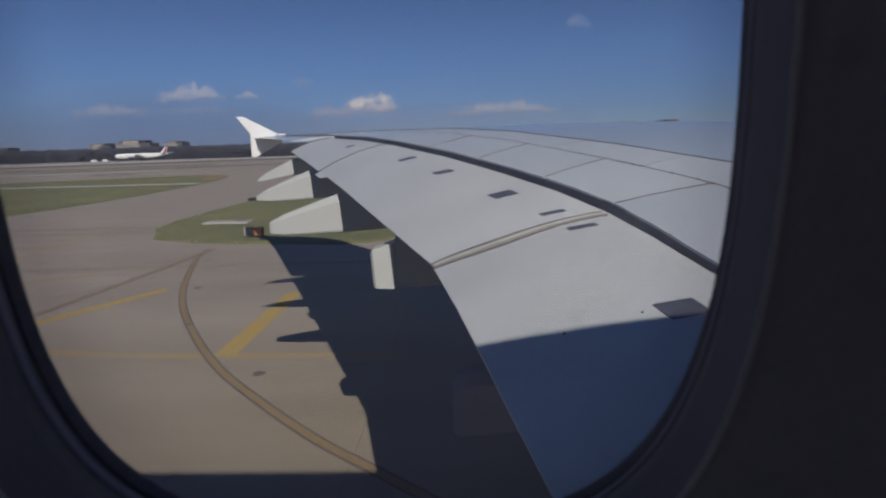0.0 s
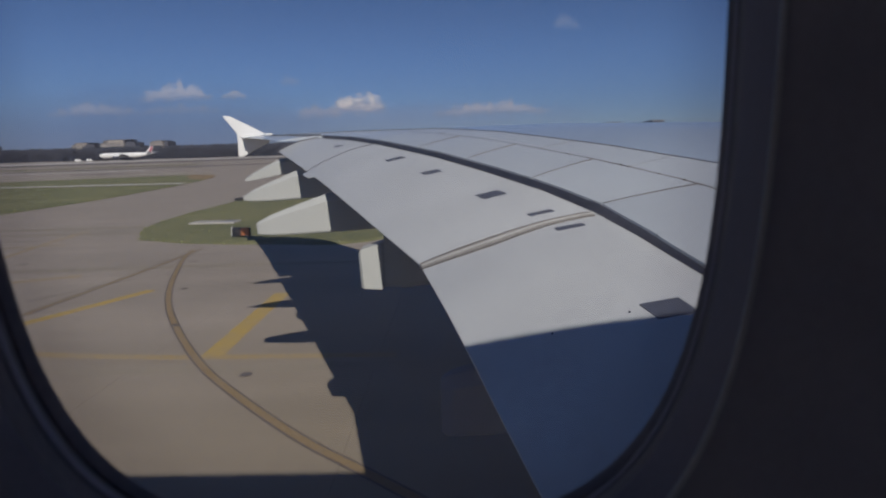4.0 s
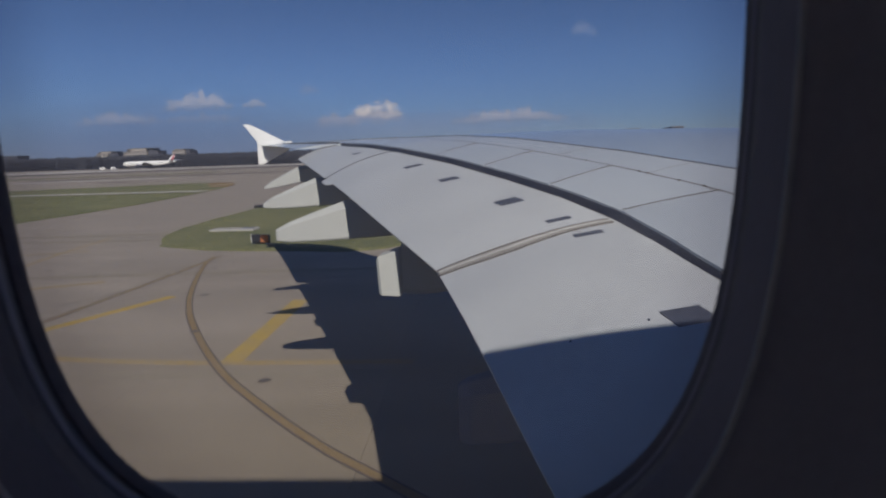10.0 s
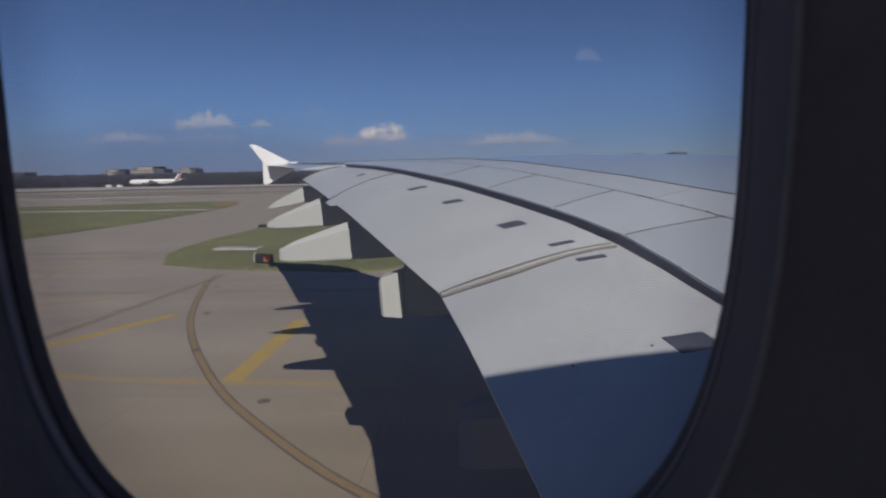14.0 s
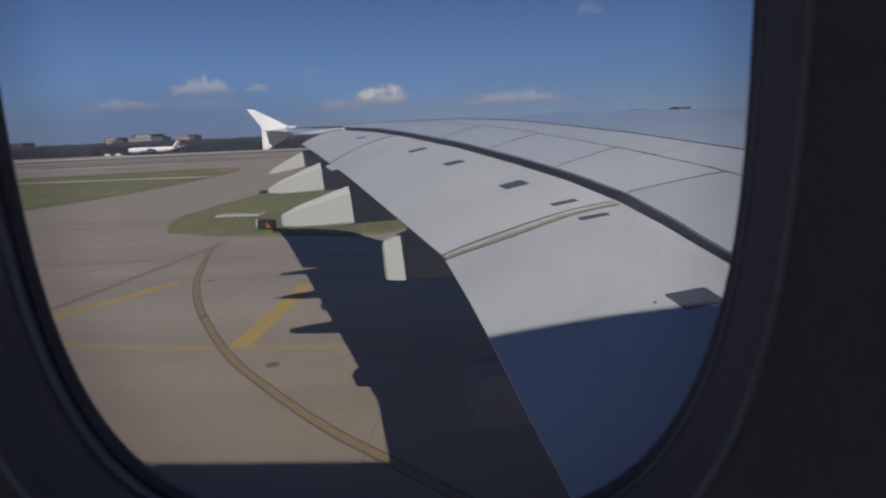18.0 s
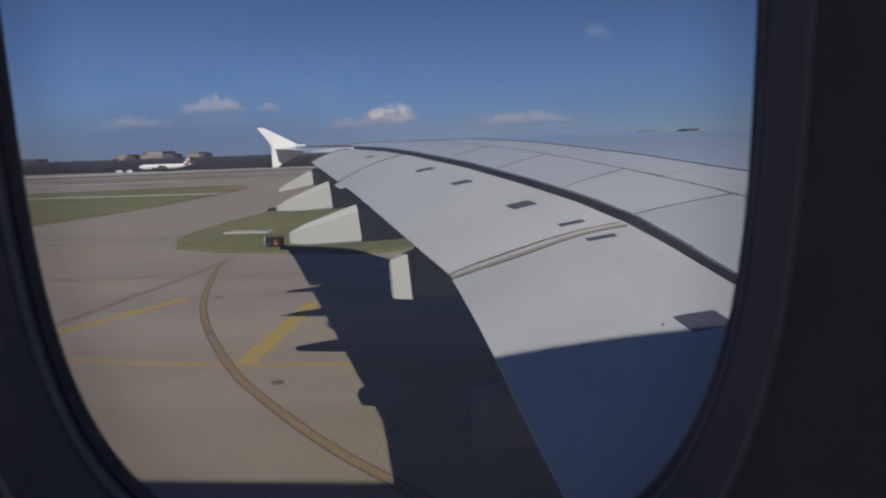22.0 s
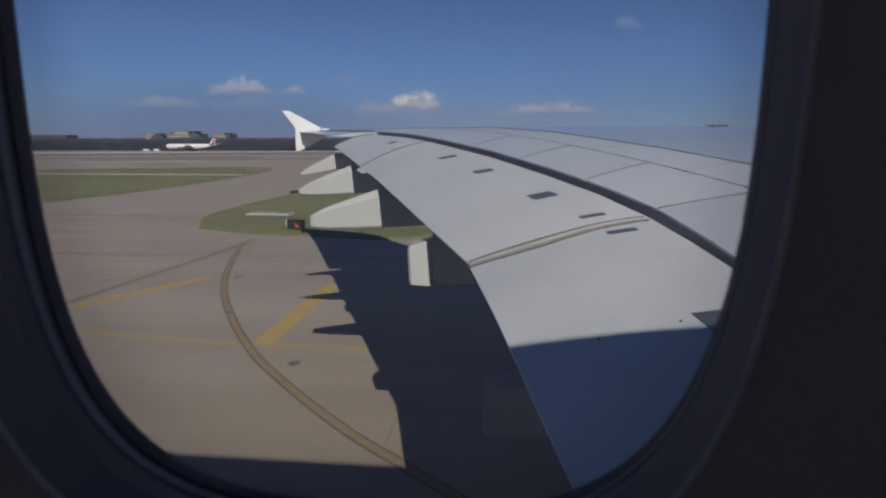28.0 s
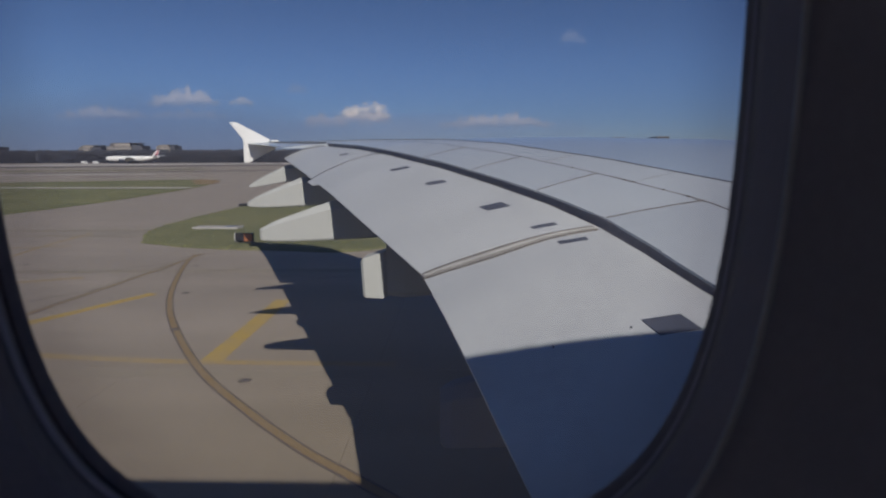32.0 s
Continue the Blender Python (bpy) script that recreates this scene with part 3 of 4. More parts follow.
far_building(-662, -624, 34.2, 1040, "low tan office block with a dark shaded side above the trees", M_TAN, 0.86, dark=0.45)
far_building(-612, -552, 38.0, 1040, "wide tan stepped office block above the trees", M_TAN, 0.82, dark=0.30)
far_building(-525, -495, 34.6, 1040, "small tan block with a dark flat roof above the trees", M_TAN, 0.90, dark=0.25)
far_building(-905, -800, 31.0, 1030, "long dark low block at the end of the woods", M_DARKSIDE, 1.0)
far_building(139, 147, 21.6, 430, "grey-brown flat-roofed block seen over the wing", M_BRICK, 1.0, 20)
far_building(108, 117, 21.3, 432, "dark low flat-roofed block seen over the wing", M_ROOF, 1.0, 20)


def van(x, y, label, length):
    t = thing("van", label, "vehicle", (x, y, ground_z(x, y) + 0.05), group="white vehicles on the far road")
    hl = length / 2
    part("body", boxes((-hl, -1, 0.5, hl, 1, 1.5), (-hl, -0.95, 1.5, hl * 0.45, 0.95, 2.6), bevel=0.12), M_WHITE, t)
    part("side_window", boxes((-hl * 0.5, -0.97, 1.6, hl * 0.35, -0.955, 2.2)), M_WINDOW, t)
    for sx in (-0.62, 0.62):
        for sy in (-0.9, 0.9):
            wheel = part("wheel", cylinder(bmesh.new(), (sx * hl, sy - 0.12, 0.38), (sx * hl, sy + 0.12, 0.38), 0.38, 0.38, 14), M_TYRE, t)
            part("rim", cylinder(bmesh.new(), (sx * hl, sy - 0.135, 0.38), (sx * hl, sy + 0.135, 0.38), 0.22, 0.22, 12), M_STEEL, wheel)
    return t


van(-341, 560, "white box van parked on the far airfield road", 4.8)
van(-353, 562, "white pickup standing on the far airfield road", 5.4)


def airliner(x, y):
    """A white airliner seen from the side, its nose towards -x."""
    t = thing("airliner", "white airliner with a red-edged tail fin on the far taxiway", "aeroplane", (x, y, ground_z(x, y)))
    ln, r, zc = 54.0, 2.45, 5.0
    rings = []
    for s in [0, 0.01, 0.03, 0.06, 0.1, 0.3, 0.5, 0.66, 0.76, 0.86, 0.94, 0.985, 1.0]:
        k = min(1, math.sqrt(max(0, 1 - (1 - s / 0.1) ** 2))) if s < 0.1 else (1 if s < 0.66 else max(0.1, 1 - ((s - 0.66) / 0.34) ** 1.5 * 0.9))
        up = 0 if s < 0.66 else (1 - k) * r * 0.75
        k = max(k, 0.06)
        rings.append([(s * ln - ln / 2, r * k * math.cos(a), zc + up + r * k * math.sin(a)) for a in [2 * math.pi * i / 20 for i in range(20)]])
    part("fuselage", loft(rings), M_WHITE, t, "white fuselage", True)

    def slab(corners, thick, axis):
        rings_ = []
        for d in (-thick / 2, thick / 2):
            rings_.append([(p[0], p[1] + (d if axis == "y" else 0), p[2] + (d if axis == "z" else 0)) for p in corners])
        return loft(rings_)

    fin = part("tail_fin", slab([(18.8, 0, 7.0), (24.8, 0, 7.0), (27.2, 0, 13.0), (24.6, 0, 13.0)], 0.5, "y"), M_WHITE, t, "white tail fin")
    part("fin_panel", slab([(21.6, 0, 7.3), (24.6, 0, 7.3), (26.9, 0, 12.8), (25.2, 0, 12.8)], 0.56, "y"), M_RED, fin, "red rear half of the fin")
    for sy in (-1, 1):
        part("wing", slab([(-7, sy * 2.4, 4.2), (4, sy * 2.4, 4.2), (11.5, sy * 27, 6.2), (9, sy * 27, 6.2)], 0.6, "z"), M_WING, t, "grey swept wing")
        part("tailplane", slab([(20, sy * 0.8, 7.0), (25, sy * 0.8, 7.0), (28, sy * 9, 7.8), (26, sy * 9, 7.8)], 0.3, "z"), M_WING, t)
        part("engine", cylinder(bmesh.new(), (-8.5, sy * 9, 3.0), (-3.0, sy * 9, 3.1), 1.45, 1.1, 20), M_PATCH, t, "grey engine nacelle")
        part("main_gear", boxes((1.0, sy * 4 - 0.5, 0, 3.0, sy * 4 + 0.5, 1.2), (1.8, sy * 4 - 0.15, 1.2, 2.2, sy * 4 + 0.15, 3.6), bevel=0.1), M_TYRE, t)
    part("nose_gear", boxes((-21.8, -0.4, 0, -20.8, 0.4, 1.0), (-21.5, -0.1, 1.0, -21.2, 0.1, 3.0), bevel=0.1), M_TYRE, t)
    win = mesh_of(boxes((-0.16, -0.03, -0.22, 0.16, 0.03, 0.22)), "cabin_window", M_WINDOW)
    for i in range(34):
        if i in (11, 22):
            continue
        o = new("cabin_window", win)
        o.parent = t
        o.location = (-20 + i * 1.05, -2.42, 5.5)
    return t


airliner(-322.0, 590.0)


# clouds, far behind everything
def cloud_material(seed, density, bright, shade, aspect, lumps, bank):
    """Vapour with a flat soft base, a heaped ragged top and a sunlit upper side."""
    m = bpy.data.materials.new("cloud_vapour")
    m.use_nodes = True
    n, l = m.node_tree.nodes, m.node_tree.links
    n.clear()
    co, sx = n.new("ShaderNodeTexCoord"), n.new("ShaderNodeSeparateXYZ")
    l.new(co.outputs["Object"], sx.inputs[0])

    def calc(op, a, b=0.0):
        k = n.new("ShaderNodeMath")
        k.operation = op
        for i, v in enumerate((a, b)):
            if isinstance(v, (int, float)):
                k.inputs[i].default_value = v
            else:
                l.new(v, k.inputs[i])
        return k.outputs[0]

    def ramp(v, lo, hi, out_lo=0.0, out_hi=1.0):
        k = n.new("ShaderNodeMapRange")
        k.interpolation_type = "SMOOTHSTEP"
        for name, value in (("From Min", lo), ("From Max", hi), ("To Min", out_lo), ("To Max", out_hi)):
            k.inputs[name].default_value = value
        l.new(v, k.inputs["Value"])
        return k.outputs["Result"]

    def fluff(scale, sx_, sz_, shift, detail):
        mp, nz = n.new("ShaderNodeMapping"), n.new("ShaderNodeTexNoise")
        mp.inputs["Location"].default_value, mp.inputs["Scale"].default_value = (seed + shift, 0, seed * 0.7), (sx_, 1, sz_)
        nz.inputs["Scale"].default_value, nz.inputs["Detail"].default_value, nz.inputs["Roughness"].default_value = scale, detail, 0.62
        l.new(co.outputs["Object"], mp.inputs["Vector"])
        l.new(mp.outputs["Vector"], nz.inputs["Vector"])
        return calc("SUBTRACT", nz.outputs["Fac"], 0.5)

    x, z = sx.outputs["X"], sx.outputs["Z"]
    side = calc("SUBTRACT", 1.0, calc("POWER", calc("ABSOLUTE", x), 2.4))
    crest = fluff(1.0, aspect * lumps, 0.0, 0.0, 2)
    puff = fluff(1.5, aspect, 1.0, 7.0, 9)
    wide = fluff(0.5, aspect, 1.0, 13.0, 3)
    if bank:
        fall = calc("SUBTRACT", 1.0, calc("ADD", calc("POWER", calc("ABSOLUTE", x), 2.0), calc("POWER", calc("ABSOLUTE", z), 2.0)))
        alpha = calc("MULTIPLY", ramp(calc("ADD", fall, calc("MULTIPLY", wide, 0.5)), 0.0, 1.15), ramp(fall, -0.9, 0.2))
    else:
        top = calc("ADD", calc("MULTIPLY", side, calc("ADD", 1.10, calc("MULTIPLY", crest, 2.4))), -0.45)
        over = calc("ADD", calc("SUBTRACT", top, z), calc("MULTIPLY", puff, 1.9))
        under = calc("ADD", calc("ADD", z, 0.62), calc("MULTIPLY", puff, 0.9))
        alpha = calc("MULTIPLY", calc("MULTIPLY", ramp(over, -0.15, 0.58), ramp(under, -0.22, 0.42)), ramp(calc("ADD", side, calc("MULTIPLY", wide, 1.2)), 0.0, 0.6))
        alpha = calc("MULTIPLY", alpha, ramp(side, 0.0, 0.15))
    alpha = calc("MULTIPLY", alpha, density)
    em, tr, mx, out, col = (n.new("ShaderNode" + k) for k in ("Emission", "BsdfTransparent", "MixShader", "OutputMaterial", "Mix"))
    col.data_type = "RGBA"
    col.inputs["A"].default_value, col.inputs["B"].default_value = (*shade, 1), (*bright, 1)
    l.new(ramp(calc("ADD", z, calc("MULTIPLY", puff, 1.6)), -0.55, 0.35), col.inputs["Factor"])
    l.new(col.outputs["Result"], em.inputs["Color"])
    em.inputs["Strength"].default_value = CLOUD_LIGHT
    l.new(alpha, mx.inputs["Fac"])
    l.new(tr.outputs[0], mx.inputs[1])
    l.new(em.outputs[0], mx.inputs[2])
    l.new(mx.outputs[0], out.inputs["Surface"])
    return m


CLOUD_LIGHT = 0.80
backdrop = thing("backdrop", "hazy summer sky with small fair-weather clouds", "sky", kind="structure")
for i, (rx0, rx1, rz0, rz1, dens, bright, shade, lumps, label) in enumerate((
        (-0.208, -0.100, 0.054, 0.101, 0.97, (0.76, 0.69, 0.65), (0.34, 0.36, 0.46), 0.9, "small bright heaped cloud with a flat base"),
        (-0.262, -0.180, 0.050, 0.079, 0.55, (0.42, 0.41, 0.48), (0.28, 0.32, 0.44), 1.0, "thin pinkish cloud scrap beside a heaped cloud"),
        (-0.520, -0.385, 0.084, 0.117, 0.60, (0.58, 0.56, 0.60), (0.30, 0.34, 0.46), 1.5, "white ragged fair-weather cloud with a flat base"),
        (-0.682, -0.508, 0.066, 0.092, 0.52, (0.44, 0.44, 0.52), (0.27, 0.31, 0.43), 1.9, "grey-white broken cloud streak over the horizon"),
        (-0.382, -0.334, 0.088, 0.105, 0.60, (0.48, 0.49, 0.56), (0.30, 0.35, 0.47), 0.8, "small faint cloud scrap beside a larger cloud"),
        (-0.530, -0.370, 0.066, 0.086, 0.35, (0.36, 0.38, 0.48), (0.25, 0.30, 0.43), 1.5, "thin grey veil under the ragged cloud"),
        (-0.045, 0.168, 0.049, 0.077, 0.72, (0.50, 0.48, 0.53), (0.29, 0.33, 0.44), 2.4, "long row of thin pinkish cloud puffs over the wing"),
        (0.158, 0.208, 0.180, 0.206, 0.22, (0.48, 0.50, 0.58), (0.34, 0.40, 0.54), 1.0, "faint wisp of high cloud"),
        (-0.285, -0.243, 0.107, 0.125, 0.25, (0.42, 0.45, 0.54), (0.30, 0.35, 0.48), 1.0, "tiny faint wisp above the clouds"),
        (-0.980, -0.120, -0.060, 0.105, 0.75, (0.140, 0.188, 0.36), (0.140, 0.188, 0.36), 1.0, "dull blue-grey haze bank low on the horizon"),
        (-0.400, 0.250, 0.030, 0.075, 0.40, (0.24, 0.27, 0.42), (0.24, 0.27, 0.42), 1.0, "pale blue-grey haze bank low on the horizon"))):
    dist = 4200.0 + 12 * i
    bm = bmesh.new()
    bank = "bank" in label
    w, h = (rx1 - rx0) * dist / 2 * (1.1 if bank else 1.0), (rz1 - rz0) * dist / 2 * (1.5 if bank else 1.15)
    bm.faces.new([bm.verts.new(p) for p in ((-1.4, 0, -1.2), (1.4, 0, -1.2), (1.4, 0, 1.4), (-1.4, 0, 1.4))])
    c = part("haze_bank" if bank else "cloud", bm, cloud_material(3.1 * i + 1.7, dens, bright, shade, w / h * 0.62, lumps, bank), backdrop, label)
    c.location, c.scale = ((rx0 + rx1) / 2 * dist, dist, 6.4 + (rz0 * 0.6 + rz1 * 0.4 if bank else (rz0 + rz1) / 2) * dist), (w, 1, h)
    c.visible_shadow = False

# ---- aircraft: fuselage and cabin ----
FY, FZ, FA, FB = -3.24, 6.45, 3.57, 4.01
WIN_X, WIN_Z, WIN_A, WIN_B, WIN_N = -0.0445, 6.462, 0.1430, 0.2142, 3.25


def oval(a, b, xc, zc, y, n=3.3, count=96):
    pts = []
    for i in range(count):
        t = 2 * math.pi * i / count
        c, s = math.cos(t), math.sin(t)
        pts.append((xc + a * math.copysign(abs(c) ** (2 / n), c), y, zc + b * math.copysign(abs(s) ** (2 / n), s)))
    return pts


def square_ring(x0, x1, z0, z1, y, xc, zc, count=96):
    """Points on a rectangle, in step with oval()."""
    pts = []
    for i in range(count):
        t = 2 * math.pi * i / count
        c, s = math.cos(t), math.sin(t)
        kx = ((x1 - xc) if c > 0 else (xc - x0)) / max(abs(c), 1e-6)
        kz = ((z1 - zc) if s > 0 else (zc - z0)) / max(abs(s), 1e-6)
        k = min(kx, kz)
        pts.append((xc + c * k, y, zc + s * k))
    return pts


def hull(offset, x0, x1, gap):
    """Oval tube along x, open where the window stands, with a row of windows on the far side."""
    bm = bmesh.new()
    openings = [(0.62 * k - 0.19, 0.62 * k + 0.19) for k in range(-18, 19)]
    xs = sorted([x0, -12.3, gap[0], gap[1], 12.3, x1] + [e for o in openings for e in o])
    zg = [math.asin((z - FZ) / FB) for z in gap[2:]]
    zp = [math.asin((z - FZ) / FB) for z in (6.22, 6.78)]
    zw = [math.pi - math.asin((z - FZ) / FB) for z in (6.78, 6.22)]
    th = sorted(set([zg[0], zg[1]] + zp + zw + [t for t in [zg[1] + (2 * math.pi - zg[1] + zg[0]) * i / 46 for i in range(1, 46)] if not zw[0] <= t <= zw[1]]))
    vs = [[bm.verts.new((x, FY + (FA - offset) * math.cos(t), FZ + (FB - offset) * math.sin(t))) for t in th] for x in xs]
    for i in range(len(xs) - 1):
        for j in range(len(th)):
            if gap[0] <= xs[i] < gap[1] and th[j] < zg[1]:
                continue
            if (th[j] == zw[0] or (th[j] == zp[0] and abs(xs[i]) > 1.7)) and any(abs(xs[i] - o[0]) < 1e-6 for o in openings):
                continue
            k = (j + 1) % len(th)
            bm.faces.new((vs[i][j], vs[i + 1][j], vs[i + 1][k], vs[i][k]))
    bm.faces.new(vs[0])
    bm.faces.new(list(reversed(vs[-1])))
    return bm


GAP = (-0.75, 0.65, 5.85, 7.05)
fuselage = whole("fuselage_shell", hull(0.0, -30, 34, GAP), M_SKIN, "white painted airliner fuselage shell beside the wing root", "fuselage", "structure", smooth=True)
bm = loft([square_ring(*GAP, 0.315, WIN_X, WIN_Z), oval(WIN_A + 0.13, WIN_B + 0.13, WIN_X, WIN_Z, 0.325), oval(WIN_A + 0.115, WIN_B + 0.115, WIN_X, WIN_Z, 0.312),
           oval(WIN_A + 0.014, WIN_B + 0.014, WIN_X, WIN_Z, 0.248)], cap=False)
whole("window_frame_outer", bm, M_SKIN, "painted outer skin round the cabin window", "window frame", "structure")

liner = thing("window_1", "oval cabin window with dark rubber seal in a moulded sidewall", "window", kind="structure")
rings = [oval(WIN_A + d, WIN_B + d, WIN_X, WIN_Z, y) for y, d in ((0.250, 0.016), (0.236, 0.014), (0.232, 0.001), (0.229, 0.0), (0.2235, 0.0002), (0.2225, 0.0012))]
part("rubber_seal", loft(rings, cap=False), M_RUBBER, liner, "black rubber window seal", True)
rings = [oval(WIN_A + d, WIN_B + d, WIN_X, WIN_Z, y) for y, d in ((0.2226, 0.0010), (0.2205, 0.0002), (0.2170, -0.0018), (0.2140, -0.0038), (0.2132, -0.0046))]
part("inner_bezel", loft(rings, cap=False), M_RUBBER, liner, "dark inner bezel of the window", True)
rings = [oval(WIN_A + d, WIN_B + d, WIN_X, WIN_Z, y) for y, d in ((0.2132, -0.0046), (0.2120, -0.0054), (0.2100, -0.0059), (0.2085, -0.0061), (0.2078, -0.0058))]
part("bezel_ridge", loft(rings, cap=False), M_REVEAL, liner, "grey ridge on the window bezel", True)
rings = [oval(WIN_A + d, WIN_B + d, WIN_X, WIN_Z, y) for y, d in ((0.2078, -0.0058), (0.2070, -0.0057), (0.2020, -0.0077), (0.1960, -0.0097), (0.1912, -0.0112))]
part("outer_bezel", loft(rings, cap=False), M_RUBBER, liner, "dark outer bezel of the window", True)
LA, LB, LX, LZ, LY, LN = 0.134, 0.215, -0.0455, 6.472, 0.17, 3.4
rings = []
for k in (0.0, 0.1, 0.3, 0.6, 0.88):
    rings.append(oval(WIN_A - 0.0112 + (LA - WIN_A + 0.0112) * k, WIN_B - 0.0112 + (LB - WIN_B + 0.0112) * k, WIN_X + (LX - WIN_X) * k, WIN_Z + (LZ - WIN_Z) * k,
                      0.1912 + (LY - 0.1912) * k, WIN_N + (LN - WIN_N) * k))
part("reveal", loft(rings, cap=False), M_REVEAL, liner, "grey moulded window reveal", True)
# bead's pale colour puts in the window light caught by the reveal's edge
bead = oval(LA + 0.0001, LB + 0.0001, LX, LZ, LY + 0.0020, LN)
part("rim_highlight", tube(bead + bead[:1], 0.0008, 8), M_RIMLIGHT, liner, "thin bead along the reveal's edge, pale for the edge highlight", True)
lip = [rings[-1]] + [oval(LA + d, LB + d, LX, LZ, LY + y, LN) for y, d in ((0.003, 0.0002), (0.0012, 0.0012), (0.0, 0.0032), (-0.0004, 0.007), (0.001, 0.03))]
part("lip", loft(lip, cap=False), M_PANEL, liner, "rounded edge of the reveal", True)
pane = part("pane", loft([oval(WIN_A + 0.012, WIN_B + 0.012, WIN_X, WIN_Z, 0.240), oval(WIN_A + 0.012, WIN_B + 0.012, WIN_X, WIN_Z, 0.244)]), M_GLASS, liner, "clear window pane with glare veil and darkened rim")
pane.visible_shadow = False
bm = loft([oval(LA + 0.028, LB + 0.028, LX, LZ, LY + 0.0008, LN), square_ring(-1.6, 1.5, 5.55, 7.25, LY + 0.01, LX, LZ), square_ring(-1.6, 1.5, 5.55, 7.25, LY + 0.14, LX, LZ)], cap=False)
whole("wall_sidewall", bm, M_PANEL, "grey moulded cabin sidewall panel", "wall", "structure")
# floor and ceiling stay unseen; their lining is kept pale to bounce light
whole("floor", boxes((-29, FY - 3.1, 5.12, 33, 0.1, 5.2)), M_CABIN, "pale cabin floor out of view, bouncing light into the cabin", "floor", "structure")
whole("ceiling", boxes((-29, FY - 2.9, 7.55, 33, -0.1, 7.62)), M_CABIN, "plain cabin ceiling lining", "ceiling", "structure")

# ---- aircraft: wing ----
def table(ys, vs):
    return lambda y: float(np.interp(y, ys, vs))


te_x = table([0.3, 3.09, 4.12, 5.15, 6.12, 7.7, 31, 36], [0.99, 0.455, 0.28, 0.095, -0.133, -0.49, -10.13, -12.5])
te_z = table([0.3, 3.09, 4.12, 5.15, 6.12, 7.7, 9.6, 11.03, 13.73, 15.7, 18.6, 22.1], [4.37, 4.44, 4.482, 4.566, 4.735, 4.92, 5.156, 5.34, 5.68, 5.88, 6.17, 6.5])
gap_x = table([0.3, 7.7, 36], [3.37, 1.89, -11.35])
gap_z = table([0.3, 3.09, 5.79, 6.53, 7.7, 8.72, 10.23, 12.36, 15.6, 18, 22, 35.9], [4.62, 4.81, 5.235, 5.397, 5.60, 5.81, 6.03, 6.30, 6.61, 6.79, 6.98, 7.45])
spoiler_x = table([0.3, 7.75, 36], [4.59, 3.10, -10.74])
spoiler_z = table([0.3, 5, 7.7, 8.26, 9.28, 10.6, 12.33, 14.76, 16.4, 22, 35.9], [5.0, 5.45, 5.87, 5.96, 6.13, 6.31, 6.536, 6.77, 6.88, 7.08, 7.47])
joint_x = table([0.3, 7.75, 36], [6.0, 4.10, -10.55])
joint_z = table([0.3, 5, 7.75, 8.64, 9.41, 10.5, 11.93, 13.8, 16.3, 22, 35.9], [5.15, 5.62, 5.98, 6.12, 6.23, 6.39, 6.56, 6.77, 6.95, 7.14, 7.49])
crest_x = table([0.3, 7.75, 31, 34, 35.9], [10.0, 7.0, -5.8, -8.2, -10.0])
crest_z = table([0.3, 7.75, 11.7, 15.8, 18.2, 21.3, 25.9, 35.9], [6.0, 6.5, 6.77, 6.99, 7.05, 7.12, 7.26, 7.52])
lead_x = table([0.3, 29.8, 33.6, 35, 35.9], [18.4, -3.25, -6.04, -7.6, -9.6])
lead_z = table([0.3, 8, 20, 35.9], [4.9, 5.6, 6.55, 7.42])
deep = table([0.3, 8, 20, 35.9], [1.9, 1.15, 0.6, 0.16])

NEAR, KINK, END, TIP = 0.34, 7.7, 22.0, 35.9
stations = [NEAR] + [1 + 0.5 * i for i in range(0, 70) if 1 + 0.5 * i < TIP] + [TIP]


gap_lift = table([0.3, 5.8, 7.7], [0.04, 0.03, 0.0])


def wing_box(y):
    gx, gz = gap_x(y) + 0.02, gap_z(y) + 0.05 + gap_lift(y)
    sx, sz, jx, jz, cx, cz, lx, lz, d = spoiler_x(y), spoiler_z(y), joint_x(y), joint_z(y), crest_x(y), crest_z(y), lead_x(y), lead_z(y), deep(y)
    up = [(gx, gz), (sx, sz), (jx, jz), (jx + (cx - jx) * 0.5, jz + (cz - jz) * 0.66), (cx, cz), (cx + (lx - cx) * 0.45, cz - (cz - lz) * 0.18),
          (cx + (lx - cx) * 0.8, cz - (cz - lz) * 0.52), (lx, lz)]
    low = [(lx - 0.12, lz - 0.25 * d), (cx + (lx - cx) * 0.4, cz - d * 0.75), (cx, cz - d), (jx, jz - d * 0.75), (gx + 0.1, gz - 0.18 - 0.12 * d), (gx + 0.02, gz - 0.1)]
    return [(x, y, z) for x, z in up + low]


wing = thing("aircraft_wing", "light grey swept airliner wing with lowered flaps and white tip fence", "aircraft wing")
part("wing_box", loft([wing_box(y) for y in stations]), M_WING, wing, "light grey painted wing skin", True)


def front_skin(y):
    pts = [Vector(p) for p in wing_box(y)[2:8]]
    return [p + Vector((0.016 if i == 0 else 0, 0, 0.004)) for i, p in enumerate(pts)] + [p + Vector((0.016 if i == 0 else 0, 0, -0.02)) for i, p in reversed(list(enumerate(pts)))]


# bluish base colour carries the sky's grazing reflection
part("front_skin", loft([front_skin(y) for y in stations]), M_SKYFRONT, wing, "smooth forward wing skin, sky reflection in its bluish grey", True)


flap_camber = table([3.0, 5.5, 7.7], [0.44, 0.44, 0.42])
nose_drop = table([3.0, 5.8, 7.7], [-0.02, 0.005, 0.058])
flap_slot = table([0.3, 5.0, 7.7], [0.02, 0.045, 0.1])


